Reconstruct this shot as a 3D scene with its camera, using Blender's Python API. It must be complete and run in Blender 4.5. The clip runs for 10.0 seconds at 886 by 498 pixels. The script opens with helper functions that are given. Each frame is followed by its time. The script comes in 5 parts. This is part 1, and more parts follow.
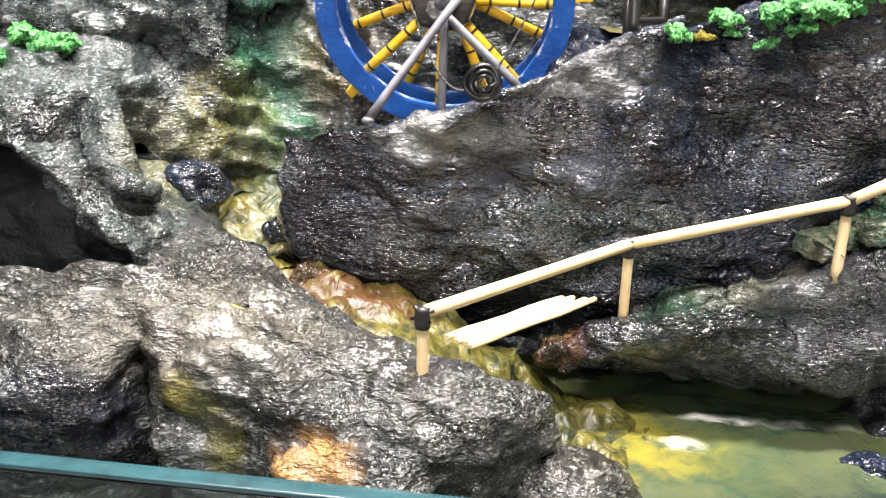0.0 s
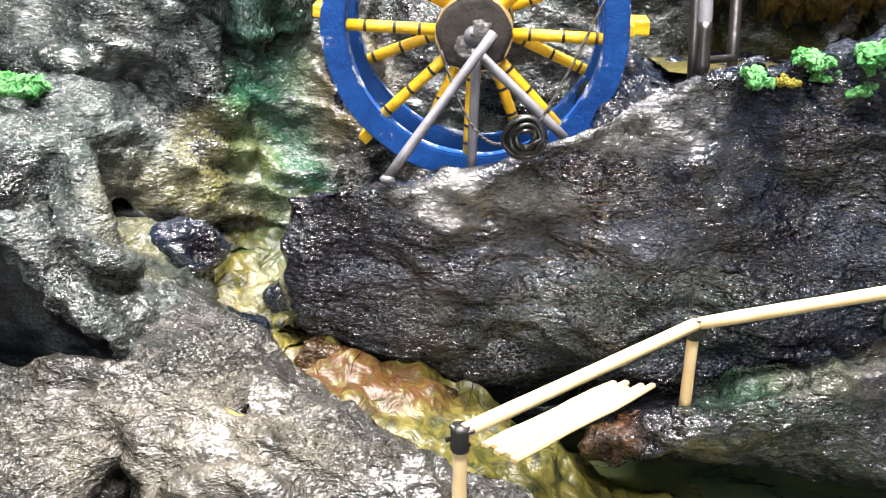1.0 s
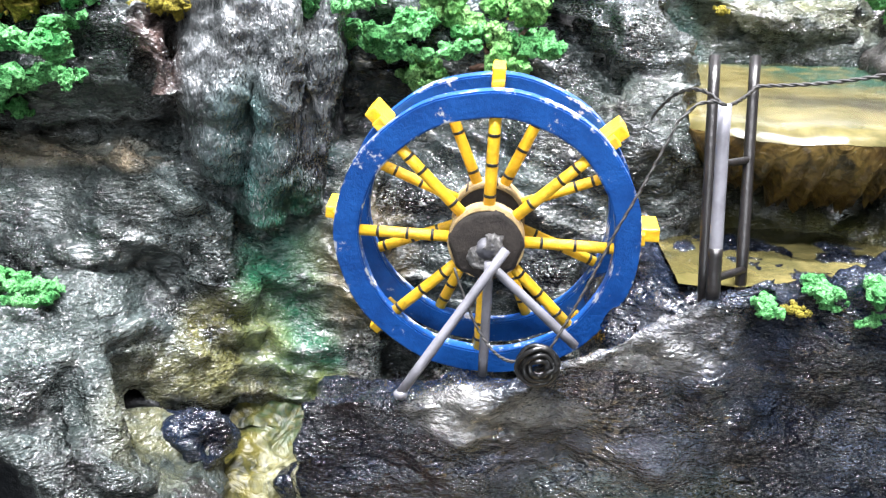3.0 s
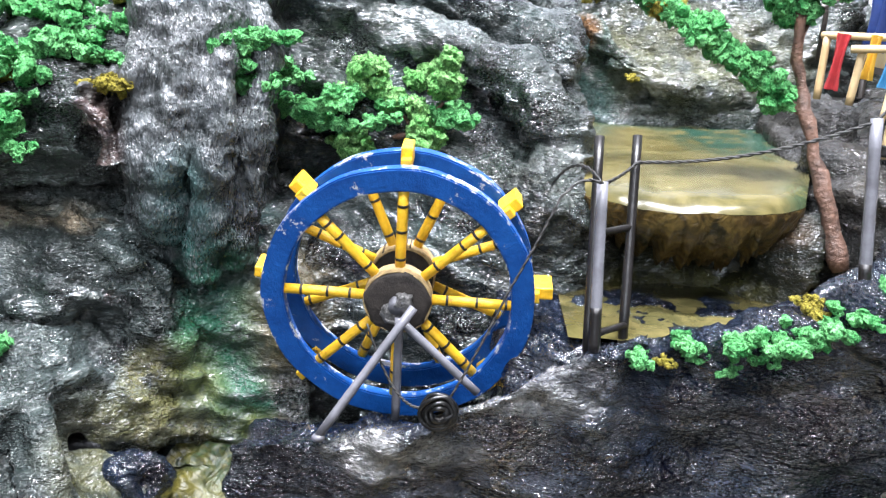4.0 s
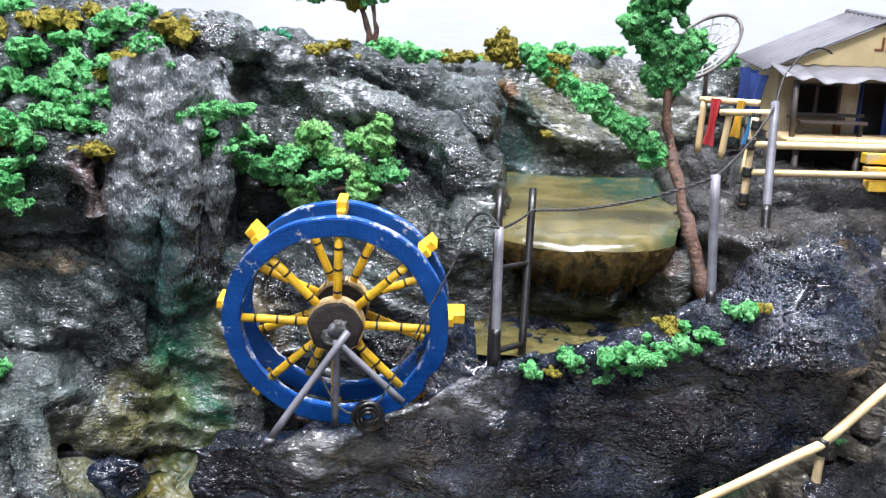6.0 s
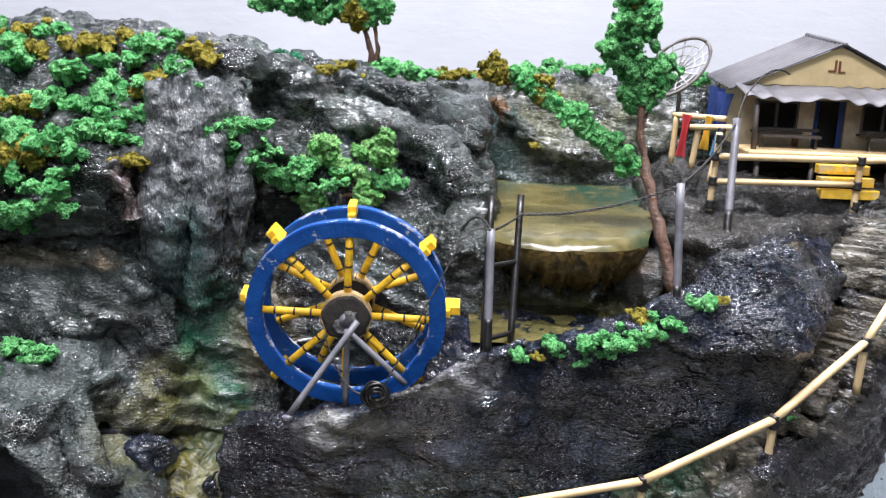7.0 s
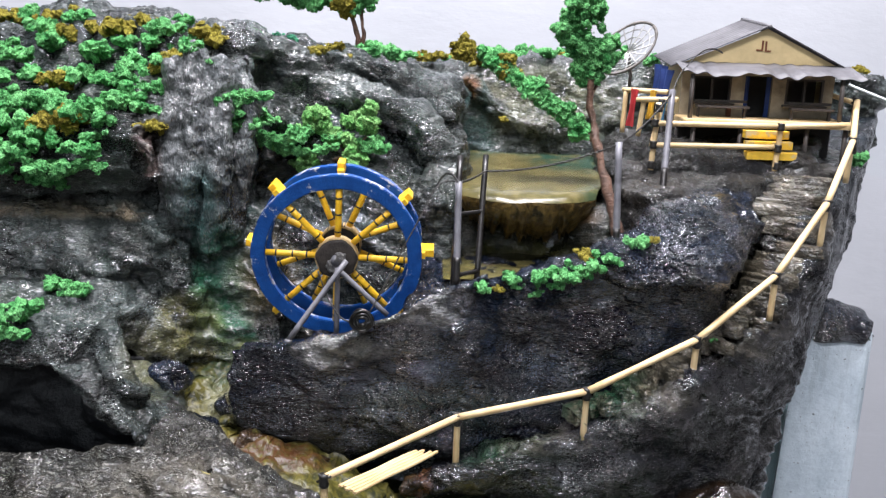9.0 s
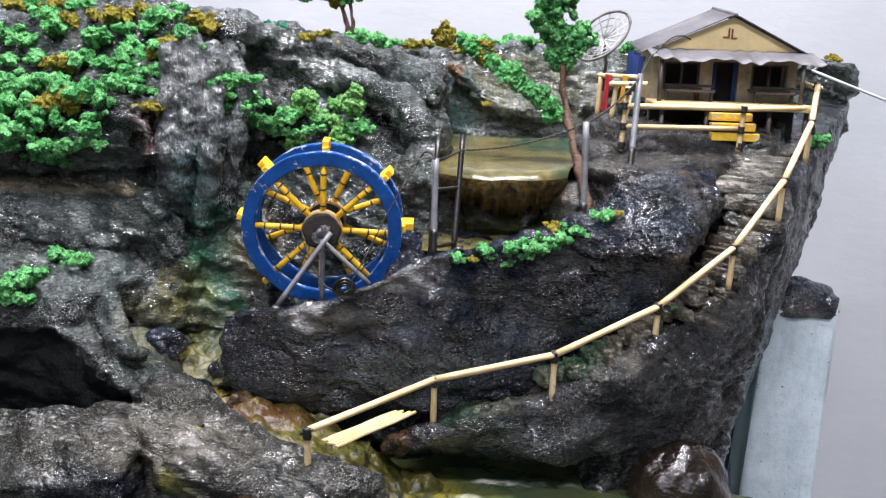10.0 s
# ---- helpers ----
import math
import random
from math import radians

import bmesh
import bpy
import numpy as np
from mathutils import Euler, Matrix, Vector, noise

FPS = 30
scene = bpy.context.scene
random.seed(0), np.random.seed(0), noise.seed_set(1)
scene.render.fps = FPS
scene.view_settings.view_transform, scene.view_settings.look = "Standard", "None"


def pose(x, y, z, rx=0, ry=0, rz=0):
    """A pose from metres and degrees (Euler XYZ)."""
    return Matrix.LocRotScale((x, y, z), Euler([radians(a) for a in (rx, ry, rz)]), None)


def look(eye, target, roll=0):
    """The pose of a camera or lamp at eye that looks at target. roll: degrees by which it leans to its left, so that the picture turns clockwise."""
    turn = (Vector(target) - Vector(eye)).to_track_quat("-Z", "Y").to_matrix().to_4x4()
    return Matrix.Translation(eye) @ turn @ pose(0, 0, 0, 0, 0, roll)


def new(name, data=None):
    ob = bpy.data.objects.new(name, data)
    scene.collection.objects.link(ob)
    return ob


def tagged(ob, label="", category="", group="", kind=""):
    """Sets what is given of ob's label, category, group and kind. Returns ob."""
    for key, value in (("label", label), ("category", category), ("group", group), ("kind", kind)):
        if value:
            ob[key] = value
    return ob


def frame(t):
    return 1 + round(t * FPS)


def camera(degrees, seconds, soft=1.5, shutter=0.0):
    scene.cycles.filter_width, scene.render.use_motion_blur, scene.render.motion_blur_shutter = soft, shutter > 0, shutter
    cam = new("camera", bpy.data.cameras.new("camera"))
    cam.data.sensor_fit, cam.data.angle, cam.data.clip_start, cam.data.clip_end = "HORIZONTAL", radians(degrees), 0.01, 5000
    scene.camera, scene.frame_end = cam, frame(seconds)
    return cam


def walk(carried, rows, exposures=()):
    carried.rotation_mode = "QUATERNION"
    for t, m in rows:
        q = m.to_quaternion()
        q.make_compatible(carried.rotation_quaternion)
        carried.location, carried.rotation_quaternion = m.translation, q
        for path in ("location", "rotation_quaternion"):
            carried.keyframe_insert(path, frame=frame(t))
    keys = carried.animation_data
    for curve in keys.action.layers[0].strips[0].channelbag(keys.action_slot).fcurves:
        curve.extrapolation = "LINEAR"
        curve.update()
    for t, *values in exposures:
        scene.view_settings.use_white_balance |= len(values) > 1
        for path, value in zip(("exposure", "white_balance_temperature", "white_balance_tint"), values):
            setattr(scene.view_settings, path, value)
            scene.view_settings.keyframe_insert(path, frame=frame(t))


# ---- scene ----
from mathutils.bvhtree import BVHTree

cam = camera(54.0, 10.0, soft=1.3)
PATH = [
    (0, (0.156, 0.115, 0.424), (-0.02, 2.019, -0.164), 1.1),
    (0.5, (0.138, 0.146, 0.429), (-0.039, 2.043, -0.18), 1.2),
    (1, (0.138, 0.175, 0.441), (-0.035, 2.068, -0.184), 0.9),
    (1.5, (0.134, 0.194, 0.454), (-0.035, 2.087, -0.169), 0.8),
    (2, (0.122, 0.201, 0.472), (-0.039, 2.097, -0.147), 1.2),
    (2.5, (0.12, 0.199, 0.49), (-0.042, 2.098, -0.117), 1.3),
    (2.7, (0.122, 0.198, 0.499), (-0.044, 2.095, -0.115), 1.1),
    (3.8, (0.147, 0.171, 0.534), (0.041, 2.086, -0.032), 2.3),
    (4, (0.151, 0.163, 0.536), (0.067, 2.084, -0.013), 2.1),
    (4.5, (0.162, 0.149, 0.54), (0.124, 2.079, 0.013), 2.2),
    (5, (0.167, 0.133, 0.547), (0.142, 2.069, 0.043), 2.1),
    (5.5, (0.171, 0.115, 0.554), (0.157, 2.054, 0.063), 2.2),
    (6.8, (0.174, 0.041, 0.561), (0.159, 1.995, 0.135), 1.5),
    (7, (0.17, 0.032, 0.565), (0.176, 1.982, 0.119), 2.1),
    (7.5, (0.174, 0.011, 0.56), (0.185, 1.959, 0.109), 2.0),
    (8, (0.176, -0.017, 0.561), (0.196, 1.931, 0.107), 2.0),
    (8.5, (0.179, -0.033, 0.561), (0.207, 1.914, 0.106), 2.0),
    (9, (0.181, -0.059, 0.556), (0.207, 1.888, 0.1), 1.9),
    (9.5, (0.187, -0.075, 0.552), (0.199, 1.871, 0.089), 1.8),
    (10, (0.199, -0.1, 0.55), (0.216, 1.845, 0.084), 1.9),
]
walk(cam, [(t, look(eye, target, roll)) for t, eye, target, roll in PATH],
     exposures=[(0.0, 1.49, 7050, 10), (2.5, 1.56, 6500, 9), (4.0, 0.98, 6100, 8.5), (5.5, 0.66, 6000, 9), (7.0, 0.26, 6250, 11), (10.0, 0.26, 6350, 11)])

# ---- light: two ceiling tubes and a window behind the camera, in a closed room ----
world = bpy.data.worlds.new("room_sky")
scene.world = world
world.use_nodes = True
bg = world.node_tree.nodes["Background"]
bg.inputs[0].default_value = (0.80, 0.88, 1.0, 1)
bg.inputs[1].default_value = 0.5


def area_lamp(name, eye, target, sx, sy, watts, colour):
    lamp = bpy.data.lights.new(name, "AREA")
    lamp.shape, lamp.size, lamp.size_y, lamp.energy, lamp.color = "RECTANGLE", sx, sy, watts, colour
    ob = new(name, lamp)
    ob.matrix_world = look(eye, target)
    return tagged(ob, kind="structure")


area_lamp("ceiling_tube_light", (0.25, 0.50, 1.95), (0.25, 0.55, 0), 1.2, 0.10, 62, (1.0, 0.965, 1.0))
area_lamp("ceiling_tube_light", (0.10, -0.35, 1.95), (0.15, 0.1, 0), 1.2, 0.10, 34, (1.0, 0.965, 1.0))
area_lamp("window_light", (-0.2, -2.2, 1.55), (0.2, 0.5, 0.4), 2.0, 0.9, 20, (0.84, 0.92, 1.0))


# ---- materials ----
class Mat:
    """A small writer for node materials."""

    def __init__(self, name, rough=0.5, metal=0.0, coat=0.0, spec=0.5):
        self.m = bpy.data.materials.new(name)
        self.m.use_nodes = True
        self.t = self.m.node_tree
        self.b = self.t.nodes["Principled BSDF"]
        self.b.inputs["Roughness"].default_value = rough
        self.b.inputs["Metallic"].default_value = metal
        self.b.inputs["Coat Weight"].default_value = coat
        self.b.inputs["Coat Roughness"].default_value = 0.08
        self.b.inputs["Specular IOR Level"].default_value = spec
        self.geo = self.t.nodes.new("ShaderNodeNewGeometry").outputs["Position"]
        tex = self.t.nodes.new("ShaderNodeTexCoord")
        self.obj = tex.outputs["Object"]
        self.v, self.last = self.geo, None

    def link(self, a, b):
        self.t.links.new(a, b)

    def scaled(self, vec, sx, sy, sz, rot=(0, 0, 0)):
        n = self.t.nodes.new("ShaderNodeMapping")
        n.inputs["Scale"].default_value = (sx, sy, sz)
        n.inputs["Rotation"].default_value = rot
        self.link(vec, n.inputs["Vector"])
        return n.outputs[0]

    def noise(self, scale, detail=6, rough=0.6, vec=None, kind="FBM", dist=0.0):
        n = self.t.nodes.new("ShaderNodeTexNoise")
        n.noise_type = kind
        n.inputs["Scale"].default_value, n.inputs["Detail"].default_value = scale, detail
        n.inputs["Roughness"].default_value = rough
        n.inputs["Distortion"].default_value = dist
        self.link(vec or self.v, n.inputs["Vector"])
        return n.outputs["Fac"]

    def voronoi(self, scale, vec=None, feature="F1"):
        n = self.t.nodes.new("ShaderNodeTexVoronoi")
        n.feature = feature
        n.inputs["Scale"].default_value = scale
        self.link(vec or self.v, n.inputs["Vector"])
        return n.outputs["Distance"]

    def ramp(self, fac, stops):
        n = self.t.nodes.new("ShaderNodeValToRGB")
        e = n.color_ramp.elements
        while len(e) < len(stops):
            e.new(0.5)
        for el, (p, c) in zip(e, stops):
            el.position = p
            el.color = (c, c, c, 1) if isinstance(c, (int, float)) else (*c, 1)
        self.link(fac, n.inputs[0])
        return n.outputs[0]

    def mix(self, fac, a, b, mode="MIX"):
        n = self.t.nodes.new("ShaderNodeMix")
        n.data_type, n.blend_type = "RGBA", mode
        for sock, val in ((n.inputs[0], fac), (n.inputs[6], a), (n.inputs[7], b)):
            if isinstance(val, (int, float)):
                sock.default_value = val
            elif isinstance(val, tuple):
                sock.default_value = (*val, 1)
            else:
                self.link(val, sock)
        return n.outputs[2]

    def math(self, op, a, b=0.0):
        n = self.t.nodes.new("ShaderNodeMath")
        n.operation = op
        n.use_clamp = op in ("MULTIPLY", "ADD", "SUBTRACT")
        for sock, val in ((n.inputs[0], a), (n.inputs[1], b)):
            if isinstance(val, (int, float)):
                sock.default_value = val
            else:
                self.link(val, sock)
        return n.outputs[0]

    def spot(self, centre, radii, soft=1.0):
        """1 inside an ellipsoid of the world, falling to 0 at its rim: the area of a painted stain, glint or shade."""
        n = self.t.nodes.new("ShaderNodeMapping")
        n.vector_type = "TEXTURE"
        n.inputs["Location"].default_value = centre
        n.inputs["Scale"].default_value = radii
        self.link(self.geo, n.inputs["Vector"])
        g = self.t.nodes.new("ShaderNodeTexGradient")
        g.gradient_type = "SPHERICAL"
        self.link(n.outputs[0], g.inputs[0])
        return self.math("MULTIPLY", g.outputs["Fac"], 1.0 + soft)

    def rand(self):
        return self.t.nodes.new("ShaderNodeObjectInfo").outputs["Random"]

    def colour(self, c):
        s = self.b.inputs["Base Color"]
        if isinstance(c, tuple):
            s.default_value = (*c, 1)
        else:
            self.link(c, s)
        return self

    def rough(self, r):
        self.link(r, self.b.inputs["Roughness"])
        return self

    def bump(self, height, dist, strength=1.0):
        n = self.t.nodes.new("ShaderNodeBump")
        n.inputs["Distance"].default_value = dist
        n.inputs["Strength"].default_value = strength
        if self.last:
            self.link(self.last, n.inputs["Normal"])
        self.link(height, n.inputs["Height"])
        self.last = n.outputs[0]
        self.link(self.last, self.b.inputs["Normal"])
        self.link(self.last, self.b.inputs["Coat Normal"])
        return self


def rock_material(name, dark, mid, light, amount, stains=(), gloss=0.15, crump=1.0, spread=0.24, spec=0.3, wet=1.0, bed=(0.25, 0.1, 0), grain=(1.0, 1.0, 2.2)):
    """Plastered, painted and varnished rock: dark wash, dry-brushed ridges, stains and glint patches, gritty relief."""
    k = Mat(name, spec=spec)
    dark, mid = tuple(v * 0.7 for v in dark), tuple(v * 1.15 for v in mid)
    lay = k.scaled(k.geo, *grain, bed)
    bent = k.t.nodes.new("ShaderNodeVectorMath")
    bent.operation = "ADD"
    wob = k.t.nodes.new("ShaderNodeTexNoise")
    wob.inputs["Scale"].default_value = 120
    k.link(lay, wob.inputs["Vector"])
    k.link(lay, bent.inputs[0])
    k.link(k.scaled(wob.outputs["Color"], .006, .006, .006), bent.inputs[1])
    foil = k.voronoi(250, bent.outputs[0])
    fine = k.noise(400, 2, 0.5, lay, dist=0.4)
    grit = k.noise(820, 1, 0.5, lay)
    mid_scale = k.noise(185, 2, 0.5, lay, dist=0.8)
    crag = k.noise(75, 3, 0.5, lay, dist=0.7)
    big = k.noise(24, 6, 0.65)
    height = k.math("ADD", k.math("MULTIPLY", mid_scale, 0.6), k.math("MULTIPLY", fine, 0.4))
    base = k.mix(k.ramp(big, [(0.36, 0.0), (0.64, 1.0)]), dark, mid)
    brushed = k.math("MULTIPLY", k.ramp(height, [(0.555 - 0.1 * amount, 0.0), (0.66 - 0.1 * amount, 1.0)]), k.ramp(k.noise(17, 5, 0.6, dist=0.6), [(0.42, 0.04), (0.64, 0.75)]))
    base = k.mix(brushed, base, light)
    base = k.mix(0.4, base, k.ramp(k.noise(13, 5, 0.65, dist=0.5), [(0.36, (1.0, 0.90, 0.72)), (0.5, (1.0, 1.0, 1.0)), (0.64, (0.70, 0.86, 1.0))]), "MULTIPLY")
    speck = k.noise(60, 5, 0.7)
    for colour, centre, radii, power in stains:
        fac = k.math("MULTIPLY", k.math("MULTIPLY", k.spot(centre, radii, 1.2), k.ramp(speck, [(0.36, 0.05), (0.58, 1.0)])), power)
        base = k.mix(fac, base, colour)
    sand = k.math("MULTIPLY", k.ramp(grit, [(0.56, 0.0), (0.64, 1.0)]), k.ramp(k.noise(45, 4, 0.6), [(0.46, 0.0), (0.60, 0.5)]))
    base = k.mix(sand, base, light)
    k.colour(base)
    k.rough(k.ramp(k.noise(38, 5, 0.65), [(0.36, gloss - 0.07), (0.66, gloss + spread)]))
    calm = k.ramp(k.noise(15, 3, 0.6, dist=0.5), [(0.42, 0.12), (0.60, 1.0)])
    k.bump(k.math("MULTIPLY", crag, calm), 0.0050 * crump, 1.0)
    k.bump(k.math("MULTIPLY", mid_scale, calm), 0.0024 * crump, 1.0)
    worn = k.ramp(k.noise(30, 4, 0.6), [(0.40, 0.15), (0.6, 1.0)])
    k.bump(k.math("MULTIPLY", k.ramp(fine, [(0.40, 0.0), (0.50, 0.55), (0.60, 1.0)]), worn), 0.0008, 1.0)
    k.bump(k.math("MULTIPLY", foil, worn), 0.0015 * crump, 1.0)
    k.bump(k.math("MULTIPLY", k.ramp(grit, [(0.42, 0.0), (0.62, 1.0)]), worn), 0.0003, 1.0)
    k.link(k.ramp(k.noise(26, 5, 0.65), [(0.36, 0.1), (0.54, wet)]), k.b.inputs["Coat Weight"])
    k.b.inputs["Coat Roughness"].default_value = gloss - 0.09
    k.b.inputs["Coat IOR"].default_value = 1.75
    return k.m


GREEN, OCHRE, YELLOW, RUST, TEAL = (0.012, 0.095, 0.045), (0.20, 0.14, 0.04), (0.42, 0.36, 0.06), (0.22, 0.09, 0.02), (0.03, 0.085, 0.08)
M_CLIFF = rock_material("cliff_paint", (0.006, 0.008, 0.008), (0.036, 0.047, 0.044), (0.19, 0.205, 0.195), 0.2, [
    ((0.10, 0.105, 0.06), (0.275, 0.75, 0.505), (0.10, 0.06, 0.045), 0.9),
    ((0.17, 0.17, 0.19), (0.020, 0.545, 0.50), (0.040, 0.05, 0.075), 0.55),
    (GREEN, (0.030, 0.54, 0.38), (0.022, 0.05, 0.045), 1.0), (GREEN, (0.042, 0.53, 0.345), (0.018, 0.04, 0.03), 0.9), (TEAL, (0.03, 0.55, 0.43), (0.03, 0.05, 0.05), 0.6),
    ((0.16, 0.14, 0.03), (0.04, 0.525, 0.335), (0.03, 0.03, 0.016), 0.6), ((0.2, 0.19, 0.05), (0.015, 0.52, 0.36), (0.03, 0.03, 0.03), 0.6), (OCHRE, (0.06, 0.55, 0.39), (0.03, 0.05, 0.04), 0.35),
    ((0.16, 0.15, 0.05), (0.0, 0.48, 0.35), (0.03, 0.04, 0.03), 0.4), (TEAL, (0.215, 0.72, 0.49), (0.03, 0.06, 0.05), 0.8),
    (RUST, (0.21, 0.74, 0.52), (0.014, 0.03, 0.014), 0.8), ((0.07, 0.042, 0.036), (-0.010, 0.515, 0.475), (0.012, 0.03, 0.03), 0.8), ((0.06, 0.055, 0.075), (0.02, 0.525, 0.49), (0.02, 0.03, 0.04), 0.6),
    ((0.3, 0.24, 0.16), (-0.06, 0.5, 0.44), (0.12, 0.05, 0.008), 0.7)], 0.18, 0.95, 0.24, 0.3, 0.75)
# Pale stains: dry-brushed grey, with the lip's varnish glints put in as colour.
M_RIDGE = rock_material("wheel_rock_paint", (0.002, 0.003, 0.006), (0.007, 0.011, 0.020), (0.075, 0.09, 0.13), -0.4, [((0.22, 0.22, 0.2), (0.165, 0.470, 0.388), (0.05, 0.016, 0.010), 0.3), ((0.24, 0.24, 0.23), (0.125, 0.466, 0.362), (0.04, 0.02, 0.014), 1.0), ((0.2, 0.2, 0.2), (0.185, 0.474, 0.392), (0.03, 0.03, 0.016), 0.5), ((0.05, 0.055, 0.075), (0.16, 0.475, 0.345), (0.05, 0.03, 0.02), 0.6),
    ((0.030, 0.028, 0.014), (0.13, 0.48, 0.305), (0.09, 0.04, 0.035), 0.4), ((0.02, 0.05, 0.025), (0.18, 0.49, 0.32), (0.06, 0.04, 0.03), 0.3)], 0.14, 1.15, 0.13, 0.12, 1.0)
M_BUTTRESS = rock_material("buttress_paint", (0.006, 0.008, 0.008), (0.040, 0.048, 0.048), (0.20, 0.205, 0.21), 0.3, [((0.17, 0.18, 0.185), (0.020, 0.545, 0.50), (0.045, 0.06, 0.075), 0.55), (GREEN, (0.030, 0.54, 0.40), (0.025, 0.05, 0.04), 0.9),
    (TEAL, (0.022, 0.53, 0.44), (0.02, 0.05, 0.04), 0.7), ((0.07, 0.042, 0.036), (-0.010, 0.515, 0.475), (0.012, 0.03, 0.03), 0.8)], 0.18, 0.9, 0.24, 0.3, 0.7, (0, 0.1, 0.15), (1.7, 1.7, 0.6))
# Brown-green wash, darkened further for the shade in the hollow under the lip.
M_BASIN = rock_material("basin_paint_and_shade", (0.004, 0.006, 0.004), (0.010, 0.014, 0.007), (0.05, 0.035, 0.012), -0.2, [((0.10, 0.05, 0.012), (0.25, 0.56, 0.44), (0.06, 0.03, 0.016), 0.9), ((0.09, 0.085, 0.02), (0.25, 0.57, 0.405), (0.06, 0.03, 0.014), 0.8)], 0.3, 0.4)
M_PATH = rock_material("path_rock_paint", (0.003, 0.003, 0.005), (0.012, 0.013, 0.017), (0.13, 0.13, 0.125), -0.15, [((0.13, 0.115, 0.085), (0.24, 0.468, 0.308), (0.06, 0.03, 0.012), 0.5), ((0.13, 0.115, 0.085), (0.32, 0.472, 0.34), (0.05, 0.03, 0.016), 0.5), ((0.12, 0.11, 0.085), (0.385, 0.50, 0.375), (0.05, 0.04, 0.03), 0.5), ((0.12, 0.11, 0.085), (0.445, 0.56, 0.44), (0.05, 0.05, 0.04), 0.5),
    ((0.03, 0.08, 0.04), (0.23, 0.475, 0.3), (0.05, 0.03, 0.02), 0.4), ((0.03, 0.08, 0.04), (0.31, 0.475, 0.335), (0.03, 0.03, 0.02), 0.4), (RUST, (0.175, 0.47, 0.275), (0.016, 0.02, 0.014), 0.6)], 0.12, 0.8, 0.2, 0.15)
M_FRONT = rock_material("front_rock_paint", (0.012, 0.012, 0.011), (0.023, 0.023, 0.021), (0.21, 0.21, 0.19), 0.18, [
    ((0.005, 0.006, 0.011), (-0.005, 0.375, 0.268), (0.036, 0.04, 0.03), 2.5), ((0.11, 0.10, 0.078), (0.04, 0.40, 0.30), (0.07, 0.04, 0.02), 0.6), ((0.22, 0.12, 0.045), (0.090, 0.370, 0.266), (0.020, 0.03, 0.014), 1.6), (YELLOW, (0.043, 0.38, 0.283), (0.012, 0.03, 0.012), 0.35), (YELLOW, (0.053, 0.412, 0.308), (0.005, 0.006, 0.005), 0.8), (YELLOW, (0.055, 0.38, 0.27), (0.010, 0.02, 0.02), 0.2)], 0.19, 0.75, 0.22, 0.2, 0.5)
M_FLANK = rock_material("flank_rock_paint", (0.003, 0.004, 0.006), (0.010, 0.014, 0.019), (0.07, 0.08, 0.09), -0.3, [((0.02, 0.06, 0.04), (0.40, 0.50, 0.34), (0.07, 0.05, 0.05), 0.5)], 0.17, 1.0, 0.2, 0.15, 0.75)
M_EARTH = rock_material("earth_paint", (0.009, 0.009, 0.009), (0.024, 0.023, 0.021), (0.10, 0.095, 0.085), 0.0, (), 0.2, 0.8, 0.24, 0.25, 0.4)


def water_material(name, a, b, c, scale, wave=60, spots=(), rough=0.13):
    k = Mat(name, rough=rough, spec=0.35)
    base = k.mix(k.ramp(k.noise(scale * 2.2, 5, 0.6, dist=0.8), [(0.42, 0.0), (0.62, 1.0)]), k.mix(k.ramp(k.noise(scale, 4), [(0.38, 0.0), (0.6, 1.0)]), a, b), c)
    cloud = k.ramp(k.noise(scale * 3.2, 6, 0.65, dist=0.6), [(0.38, 0.08), (0.6, 1.0)])
    for colour, centre, radii, power in spots:
        base = k.mix(k.math("MULTIPLY", k.math("MULTIPLY", k.spot(centre, radii, 0.9), cloud), power), base, colour)
    k.colour(base)
    k.bump(k.noise(wave, 3, 0.5, dist=1.0), 0.003, 0.8)
    return k.m


M_STREAM = water_material("yellow_green_resin_water", (0.040, 0.038, 0.008), (0.008, 0.012, 0.006), (0.085, 0.075, 0.015), 75, 110, [((0.10, 0.045, 0.01), (.09, .465, .28), (.04, .02, .03), .8), ((0.02, 0.06, 0.025), (.035, .53, .37), (.03, .03, .03), .9), ((0.2, 0.2, 0.12), (.036, .50, .315), (.010, .03, .03), .7), ((0.02, 0.045, 0.02), (.035, .525, .325), (.02, .02, .02), .8), ((0.12, 0.10, 0.015), (.05, .465, .30), (.03, .02, .03), .6), ((0.05, 0.020, 0.006), (.080, .46, .295), (.04, .025, .02), 1.3)], .42)
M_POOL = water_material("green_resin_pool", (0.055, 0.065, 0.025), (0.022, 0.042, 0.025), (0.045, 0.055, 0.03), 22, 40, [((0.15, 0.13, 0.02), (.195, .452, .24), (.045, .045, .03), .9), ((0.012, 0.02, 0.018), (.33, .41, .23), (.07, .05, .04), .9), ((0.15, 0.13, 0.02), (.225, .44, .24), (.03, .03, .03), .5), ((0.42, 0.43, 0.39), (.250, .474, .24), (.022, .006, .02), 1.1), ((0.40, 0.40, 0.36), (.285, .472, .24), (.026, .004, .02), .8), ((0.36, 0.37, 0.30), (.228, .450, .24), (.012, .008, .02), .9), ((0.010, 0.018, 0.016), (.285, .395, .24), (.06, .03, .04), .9)])
